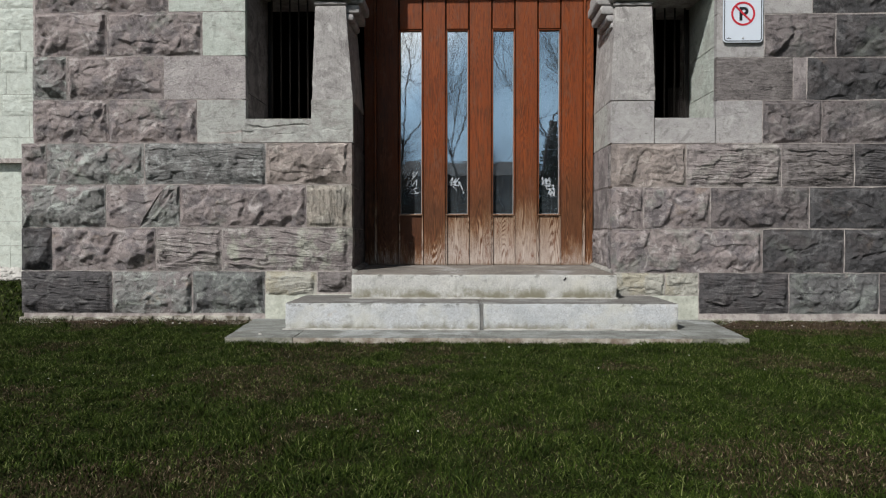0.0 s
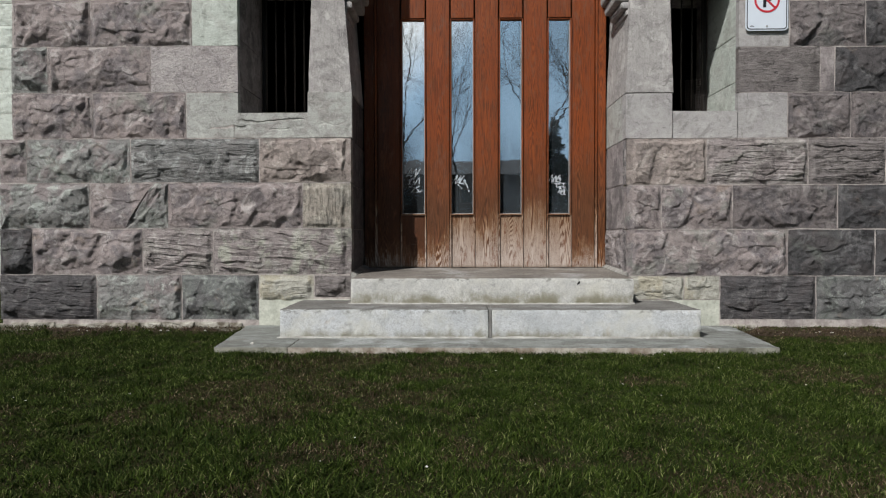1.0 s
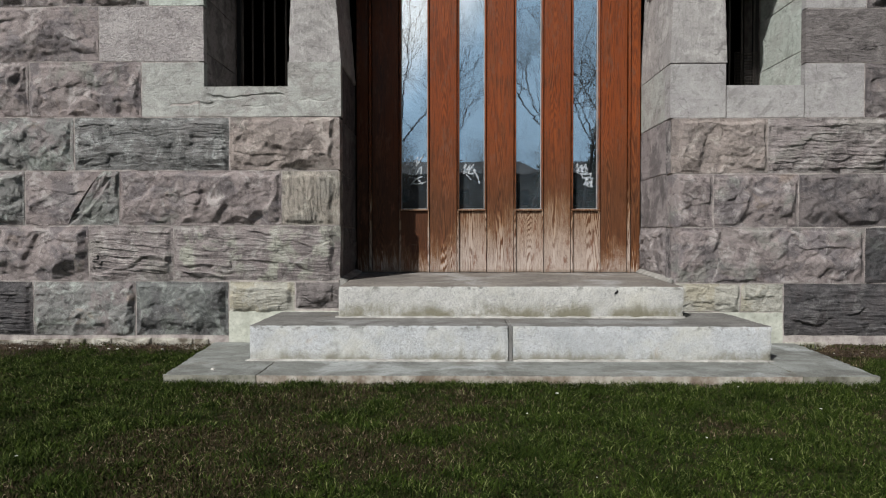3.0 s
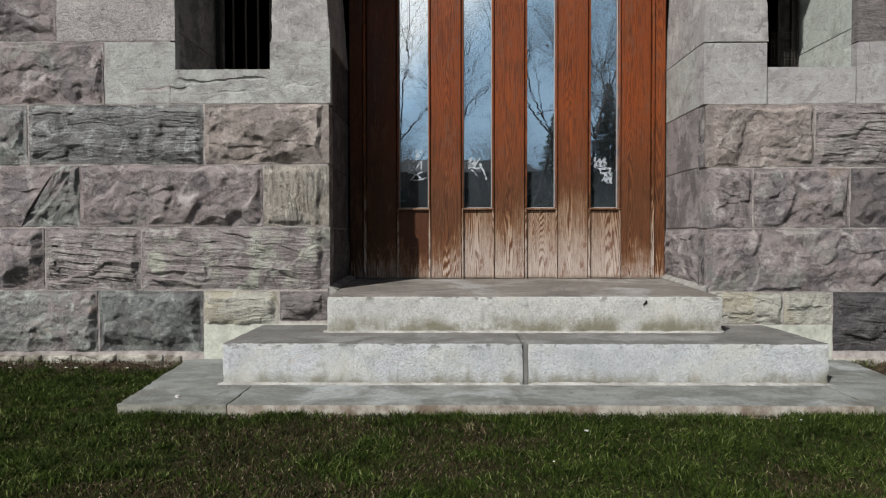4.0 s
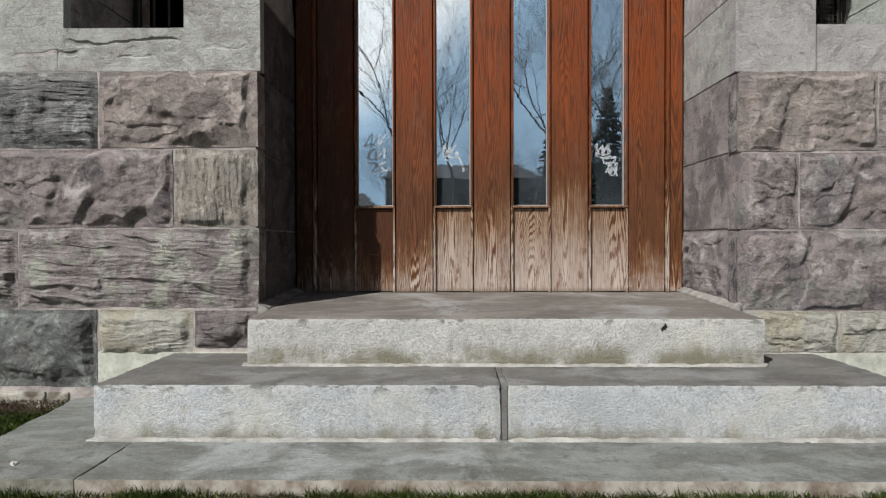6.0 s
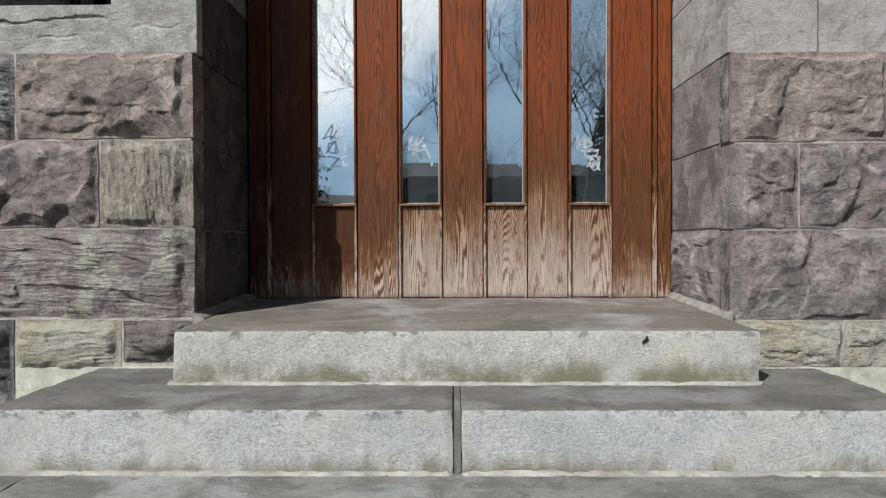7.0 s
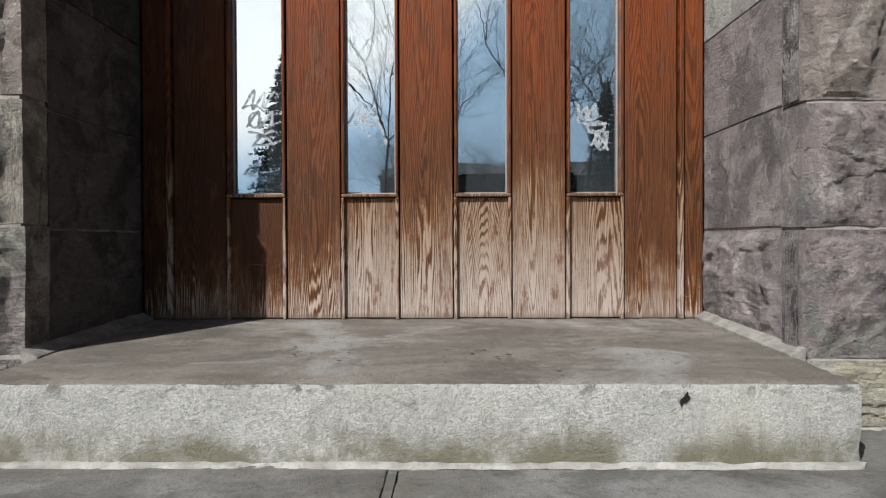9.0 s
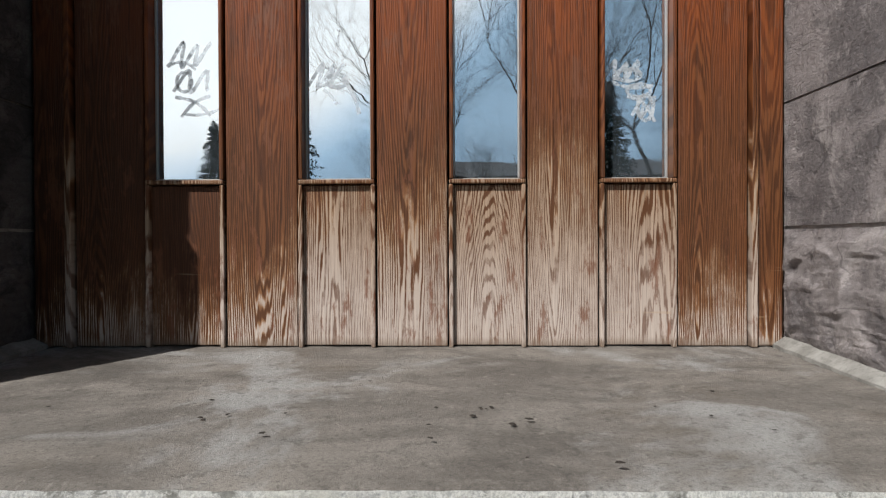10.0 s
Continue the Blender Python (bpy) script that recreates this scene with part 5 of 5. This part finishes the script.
# ---- lawn ----


def blades(name, xs, ys, zs, tall, wide, seed, material, label):
    """Grass: each blade a bent strip of its own."""
    rng = np.random.RandomState(seed)
    n = len(xs)
    ang, lean = 9.0 * fbm(xs * 9, ys * 9, seed, 2) + rng.uniform(-2.6, 2.6, n), rng.uniform(0.30, 1.30, n)
    h = tall * rng.uniform(0.5, 1.25, n)
    w = wide * rng.uniform(0.6, 1.3, n)
    face = rng.uniform(0, 2 * np.pi, n)
    sx, sy = np.cos(face) * w / 2, np.sin(face) * w / 2
    dx, dy = np.cos(ang) * h * lean, np.sin(ang) * h * lean
    up = h * (1 - 0.45 * lean)
    v = np.zeros((n, 5, 3))
    v[:, 0] = np.stack([xs - sx, ys - sy, zs], 1)
    v[:, 1] = np.stack([xs + sx, ys + sy, zs], 1)
    v[:, 2] = np.stack([xs + sx * 0.8 + dx * 0.35, ys + sy * 0.8 + dy * 0.35, zs + up * 0.6], 1)
    v[:, 3] = np.stack([xs - sx * 0.8 + dx * 0.35, ys - sy * 0.8 + dy * 0.35, zs + up * 0.6], 1)
    v[:, 4] = np.stack([xs + dx, ys + dy, zs + up], 1)
    me = bpy.data.meshes.new(name)
    me.vertices.add(n * 5)
    me.vertices.foreach_set("co", v.ravel())
    base = (np.arange(n) * 5)[:, None]
    loops = (base + np.array([[0, 1, 2, 3, 3, 2, 4]])).ravel()
    me.loops.add(n * 7)
    me.loops.foreach_set("vertex_index", loops.astype(np.int32))
    me.polygons.add(n * 2)
    start = (np.arange(n) * 7)[:, None] + np.array([[0, 4]])
    me.polygons.foreach_set("loop_start", start.ravel().astype(np.int32))
    me.update(calc_edges=True)
    me.validate()
    return tagged(part(name, me, material), label, "grass", kind="stuff")


def scatter(n, x_of_y, y0, y1, seed):
    rng = np.random.RandomState(seed)
    ys = y0 + (y1 - y0) * rng.uniform(0, 1, n)
    xs = rng.uniform(-1, 1, n)
    half = x_of_y(ys)
    keep = rng.uniform(0, 1, n) < half / half.max()
    return (xs * half)[keep], ys[keep], rng


xs, ys, rng = scatter(1600000, lambda y: 0.74 * y + 0.55, 0.95, 4.86, 3)
clump = smoothstep(fbm(xs * 10, ys * 10, 5, 3), 0.36, 0.64)          # tufts a hand wide
thatch = smoothstep(fbm(xs * 2.6, ys * 2.6, 9, 4, 0.62), 0.54, 0.64)    # dry, thin patches
on_slab = (ys > 3.95) & (xs > -1.455 - 0.10 * (ys - 3.96)) & (xs < 1.78 + 0.10 * (ys - 3.96))
bare = (ys > 4.74) & (xs < -1.0) | (ys > 4.66) & (xs > 1.5)
dice, kind = rng.uniform(0, 1, len(xs)), rng.uniform(0, 1, len(xs))
keep = ~on_slab & (dice < 0.70 + 0.28 * clump) & (~bare | (dice < 0.45))
dry = kind < 0.08 + 0.55 * thatch + 0.10 * (1 - clump) + 0.4 * bare
for nm, pick, tall, material, sd, lab in (("lawn_grass", keep & ~dry, 0.018 + 0.019 * clump * (1 - 0.5 * thatch), GRASS, 12, "short dense green lawn grass in small tufts"),
                                          ("dry_grass", keep & dry, 0.014 + 0.009 * clump, DRY_GRASS, 13, "dry straw-coloured blades among the lawn")):
    blades(nm, xs[pick], ys[pick], -0.032 + 0.014 * smoothstep(ys[pick], 3.6, 3.93) * (ys[pick] < 3.96) + (0.020 + 0.2 * np.maximum(0, ys[pick] - 4.76)) * smoothstep(ys[pick], 4.66, 4.75), tall[pick], 0.0030, sd, material, lab)
rng = np.random.RandomState(8)
n = 90000
wx, wy = rng.uniform(-6.0, 6.0, n), rng.uniform(-3.4, 4.85, n)
outside = (np.abs(wx) > 0.74 * wy + 0.5) | (wy < 0.95)
blades("lawn_grass", wx[outside], wy[outside], np.full(outside.sum(), -0.032), 0.045, 0.007, 15, GRASS, "short green lawn before the church")
n = 30000
blades("lawn_grass", rng.uniform(-9.5, -3.35, n), rng.uniform(4.6, 9.4, n), np.full(n, -0.03), 0.05, 0.010, 14, GRASS, "short green lawn beside the tower")
edge_x = rng.uniform(-1.45, 1.8, 16000)
edge_x = edge_x[fbm(edge_x * 5, edge_x * 0, 3, 3) > 0.53]
blades("grass_tuft", edge_x, 3.945 - 0.10 * rng.uniform(0, 1, len(edge_x)) ** 1.5, np.full(len(edge_x), -0.028), 0.046, 0.0026, 16, GRASS, "longer grass tufts along the slab's edge")

# bare earth and dry litter at the foot of the wall
for nm, x0, x1, slope in (("bare_earth", -3.3, -1.55, 0.16), ("bare_earth", 1.86, 3.6, 0.22)):
    bm = bmesh.new()
    bmesh.ops.create_grid(bm, x_segments=130, y_segments=14, size=0.5, matrix=Matrix.Translation(((x0 + x1) / 2, 4.77, -0.014)) @ Matrix.Diagonal((x1 - x0, 0.24, 1, 1)))
    for v in bm.verts:
        v.co.z += 0.010 * noise.noise(v.co * 9) + 0.006 * noise.noise(v.co * 23) + slope * max(0, v.co.y - 4.74) - 0.008 - 0.035 * (1 - max(0.0, min(1.0, (v.co.y - 4.66) / 0.07)))
        side = max(0.0, min(1.0, min(v.co.x - x0, x1 - v.co.x) / 0.25))
        v.co.z = -0.045 + side * (v.co.z + 0.045)
    tagged(part(nm, bm, plain("bare_soil", (0.062, 0.041, 0.027), 1.0, 0, 40, 0.7), smooth=True), "brown bare earth along the wall's foot", "soil", kind="structure")


def chips(name, places, size, seed, material, label, category, kind="stuff"):
    """Small broken bits, joined."""
    r = random.Random(seed)
    bm = bmesh.new()
    for x, y, z in places:
        s = size * r.uniform(0.5, 1.4)
        m = Matrix.Translation((x, y, z)) @ Euler((r.uniform(-0.1, 0.1), r.uniform(-0.1, 0.1), r.uniform(0, 6.3))).to_matrix().to_4x4() @ Matrix.Diagonal((s * r.uniform(0.7, 1.6), s, s * (r.uniform(0.08, 0.16) if material is DEBRIS else r.uniform(0.25, 0.6)), 1))
        made = bmesh.ops.create_icosphere(bm, subdivisions=1, radius=1.0, matrix=m)["verts"]
        for v in made:
            v.co += Vector((r.uniform(-1, 1), r.uniform(-1, 1), r.uniform(-0.4, 0.4) * (0.2 if material is DEBRIS else 1))) * s * 0.3
    return tagged(part(name, bm, material), label, category, kind=kind)


r = random.Random(12)
chips("stone_chips", [(r.uniform(-3.3, -1.5), r.uniform(4.74, 4.85), 0.0) for _ in range(26)] + [(r.uniform(1.8, 3.4), r.uniform(4.66, 4.78), -0.006) for _ in range(8)], 0.008, 3, PEBBLE, "pale mortar crumbs fallen at the wall's foot", "rubble")
chips("leaf_litter", [(r.uniform(-3.2, -1.45), r.uniform(4.70, 4.84), 0.012) for _ in range(190)] + [(r.uniform(1.85, 3.3), r.uniform(4.66, 4.83), 0.010) for _ in range(150)], 0.0055, 9,
      plain("brown_leaf_litter", (0.085, 0.055, 0.036), 0.95, 0, 30, 0.7), "brown dry leaf scraps along the wall's foot", "litter")
chips("stone_chips", [(r.uniform(-2.6, 2.6), r.uniform(2.0, 3.9), 0.012) for _ in range(22)], 0.0032, 4, PEBBLE, "small pale chips lying in the grass", "rubble")
for x, y, s in ((0.285, 3.65, 0.013), (-1.246, 4.07, 0.014)):
    chips("pebble", [(x, y, 0.020 if y < 3.95 else 0.024)], s, int(x * 100) % 50, PEBBLE, "small white pebble lying in grass", "pebble", "thing")
chips("leaf_litter", [(r.gauss(0.22, 0.22), r.gauss(4.88, 0.05), 0.383) for _ in range(15)] + [(r.uniform(-0.6, 1.0), r.uniform(4.66, 5.4), 0.385) for _ in range(14)], 0.005, 5, DEBRIS, "dark scraps of dry leaf on the landing", "litter")
chips("gravel", [(r.uniform(-10.5, -6.2), r.uniform(9.5, 13.3), -0.01) for _ in range(1500)], 0.05, 6, PEBBLE, "grey gravel strip before the church wing", "gravel")
bm = bmesh.new()
outline_pts = [(0.009 * (0.6 + 0.4 * math.sin(a * 2.0 + 1)) * math.cos(a) + 0.006 * math.sin(a), 0.018 * (0.7 + 0.3 * math.cos(a * 3.1)) * math.sin(a)) for a in [k * math.pi / 7 for k in range(14)]]
ring_a, ring_b = ([bm.verts.new((0.760 + x, y, 0.338 + z)) for x, z in outline_pts] for y in (4.6045, 4.612))
bm.faces.new(ring_a)
for k in range(14):
    bm.faces.new((ring_a[k], ring_a[(k + 1) % 14], ring_b[(k + 1) % 14], ring_b[k]))
part("chip_mark", bm, IRON, top_step, "dark scar in the riser")

# ---- what stands behind: bare trees, a conifer, houses across the street ----


def tube_mesh(name, segs, sides=4):
    """Tapered tubes from (a, b, ra, rb)."""
    a = np.array([s[0] for s in segs])
    b = np.array([s[1] for s in segs])
    ra = np.array([s[2] for s in segs])[:, None]
    rb = np.array([s[3] for s in segs])[:, None]
    d = b - a
    d /= np.linalg.norm(d, axis=1)[:, None]
    ref = np.where(np.abs(d[:, 2:3]) > 0.9, np.array([[1.0, 0, 0]]), np.array([[0, 0, 1.0]]))
    u = np.cross(d, ref)
    u /= np.linalg.norm(u, axis=1)[:, None]
    w = np.cross(d, u)
    verts = []
    for p, rad in ((a, ra), (b, rb)):
        for k in range(sides):
            t = 2 * math.pi * k / sides
            verts.append(p + rad * (math.cos(t) * u + math.sin(t) * w))
    v = np.stack(verts, 1).reshape(-1, 3)
    faces = []
    for i in range(len(segs)):
        o = i * sides * 2
        for k in range(sides):
            j = (k + 1) % sides
            faces.append((o + k, o + j, o + sides + j, o + sides + k))
    return from_arrays(name, v, faces)


def bare_tree(at, height, seed, fork):
    r = random.Random(seed)
    tree = thing("bare_tree", at, "tall leafless deciduous tree with fine grey twigs", "tree", group="bare trees")
    trunk, crown_segs = [], []

    def grow(p, d, ln, rad, depth):
        steps = 4 if depth < 3 else 3
        for i in range(steps):
            d = (d + Vector((r.gauss(0, 0.13), r.gauss(0, 0.13), r.gauss(0.03, 0.07)))).normalized()
            q = p + d * ln / steps
            r2 = rad * (0.90 if depth < 2 else 0.84)
            (trunk if depth == 0 else crown_segs).append((p, q, rad, r2))
            p, rad = q, r2
            if depth >= 1 and depth < 5 and r.random() < 0.92:
                side = Vector((r.gauss(0, 1), r.gauss(0, 1), r.gauss(0.2, 0.5))).normalized()
                grow(p, (d * 0.7 + side * 0.75).normalized(), ln * r.uniform(0.45, 0.7), rad * 0.55, depth + 1)
        if depth < 5:
            for _ in range(fork if depth == 0 else 2):
                side = Vector((r.gauss(0, 1), r.gauss(0, 1), r.gauss(0.1, 0.4))).normalized()
                grow(p, (d * 0.9 + side * 0.55).normalized(), ln * r.uniform(0.62, 0.85), rad * 0.72, depth + 1)

    grow(Vector(at) - Vector((0, 0, 0.1)), Vector((0, 0, 1)), height * 0.27, height * 0.0054, 0)
    part("trunk", tube_mesh("trunk", trunk, 10), BARK, tree)
    part("crown", tube_mesh("crown", crown_segs, 3), BARK, tree, "bare branches and twigs")
    return tree


def conifer(at, height, seed):
    r = random.Random(seed)
    tree = thing("conifer", at, "dark green spruce with drooping branches", "tree")
    part("trunk", tube_mesh("trunk", [(Vector(at) - Vector((0, 0, 0.1)), Vector(at) + Vector((0, 0, height)), 0.22, 0.02)], 8), BARK, tree)
    segs = []
    for k in range(64):
        z = height * (0.08 + 0.91 * k / 63)
        reach = (height - z) * 0.30 + 0.15
        for _ in range(9):
            a = r.uniform(0, 6.283)
            ln = reach * r.uniform(0.6, 1.1)
            root = Vector(at) + Vector((0, 0, z))
            tip = root + Vector((math.cos(a) * ln, math.sin(a) * ln, -0.22 * ln + r.uniform(-0.1, 0.15)))
            for s in range(7):
                p = root.lerp(tip, 0.25 + 0.75 * s / 6)
                for _ in range(2):
                    q = p + Vector((r.gauss(0, 0.16), r.gauss(0, 0.16), r.uniform(-0.2, 0.02))) * (0.5 + 0.14 * reach)
                    segs.append((p, q, 0.07, 0.02))
    part("crown", tube_mesh("crown", segs, 3), NEEDLES, tree, "dense dark needles")
    return tree


conifer((-9.6, -31.0, -0.02), 12.0, 3)
conifer((-17.0, -40.0, -0.02), 9.5, 6)
conifer((6.6, -33.0, -0.02), 8.5, 11)
conifer((11.0, -37.0, -0.02), 11.5, 12)
bare_tree((3.2, -22.0, -0.02), 22.0, 2, 4)
bare_tree((9.0, -17.5, -0.02), 20.0, 5, 4)
bare_tree((0.2, -36.0, -0.02), 24.0, 15, 4)
bare_tree((-3.4, -30.0, -0.02), 24.0, 7, 4)
bare_tree((8.0, -30.0, -0.02), 24.0, 9, 4)
bare_tree((14.0, -22.0, -0.02), 20.0, 13, 4)
for tx, ty, th, tseed in ((-5.5, -44.0, 15.0, 31), (1.5, -46.0, 13.0, 32), (4.8, -43.0, 16.0, 33), (9.5, -47.0, 14.0, 34), (-1.6, -48.0, 16.0, 35), (13.5, -45.0, 15.0, 36)):
    bare_tree((tx, ty, -0.02), th, tseed, 5)


def house(x, y, w, d, h, label):
    hs = thing("house", (x, y, -0.02), label, "house", group="houses across the street")
    part("house_wall", boxes((x - w / 2, x + w / 2, y - d, y, -0.02, h)), HOUSE_WALL, hs)
    bm = bmesh.new()
    a = [bm.verts.new(p) for p in ((x - w / 2 - 0.4, y + 0.4, h), (x + w / 2 + 0.4, y + 0.4, h), (x + w / 2 + 0.4, y - d - 0.4, h), (x - w / 2 - 0.4, y - d - 0.4, h))]
    b = [bm.verts.new(p) for p in ((x - w / 2 + 1.5, y - d / 2, h + 1.9), (x + w / 2 - 1.5, y - d / 2, h + 1.9))]
    for f in ((a[0], a[1], b[1], b[0]), (a[1], a[2], b[1]), (a[2], a[3], b[0], b[1]), (a[3], a[0], b[0]), tuple(a)):
        bm.faces.new(f)
    part("roof", bm, HOUSE_ROOF, hs)
    for i in range(int(w / 3)):
        wx = x - w / 2 + 1.6 + i * 3.0
        for z in (1.0, 3.9)[: 1 + (h > 5)]:
            part("window", boxes((wx - 0.5, wx + 0.5, y + 0.003, y + 0.06, z, z + 1.4)), PANE_DARK, hs, "dark window pane")


house(1.0, -55.0, 15.0, 10.0, 6.9, "dark brick house with a hipped shingle roof")
house(18.5, -55.0, 17.0, 10.0, 6.9, "dark brick house with a hipped shingle roof")
house(-16.0, -66.0, 14.0, 9.0, 4.4, "low dark brick house with a shingle roof")
house(-40.0, -62.0, 16.0, 9.0, 3.8, "low dark brick house with a shingle roof")
house(39.0, -57.0, 16.0, 10.0, 6.4, "dark brick house with a hipped shingle roof")
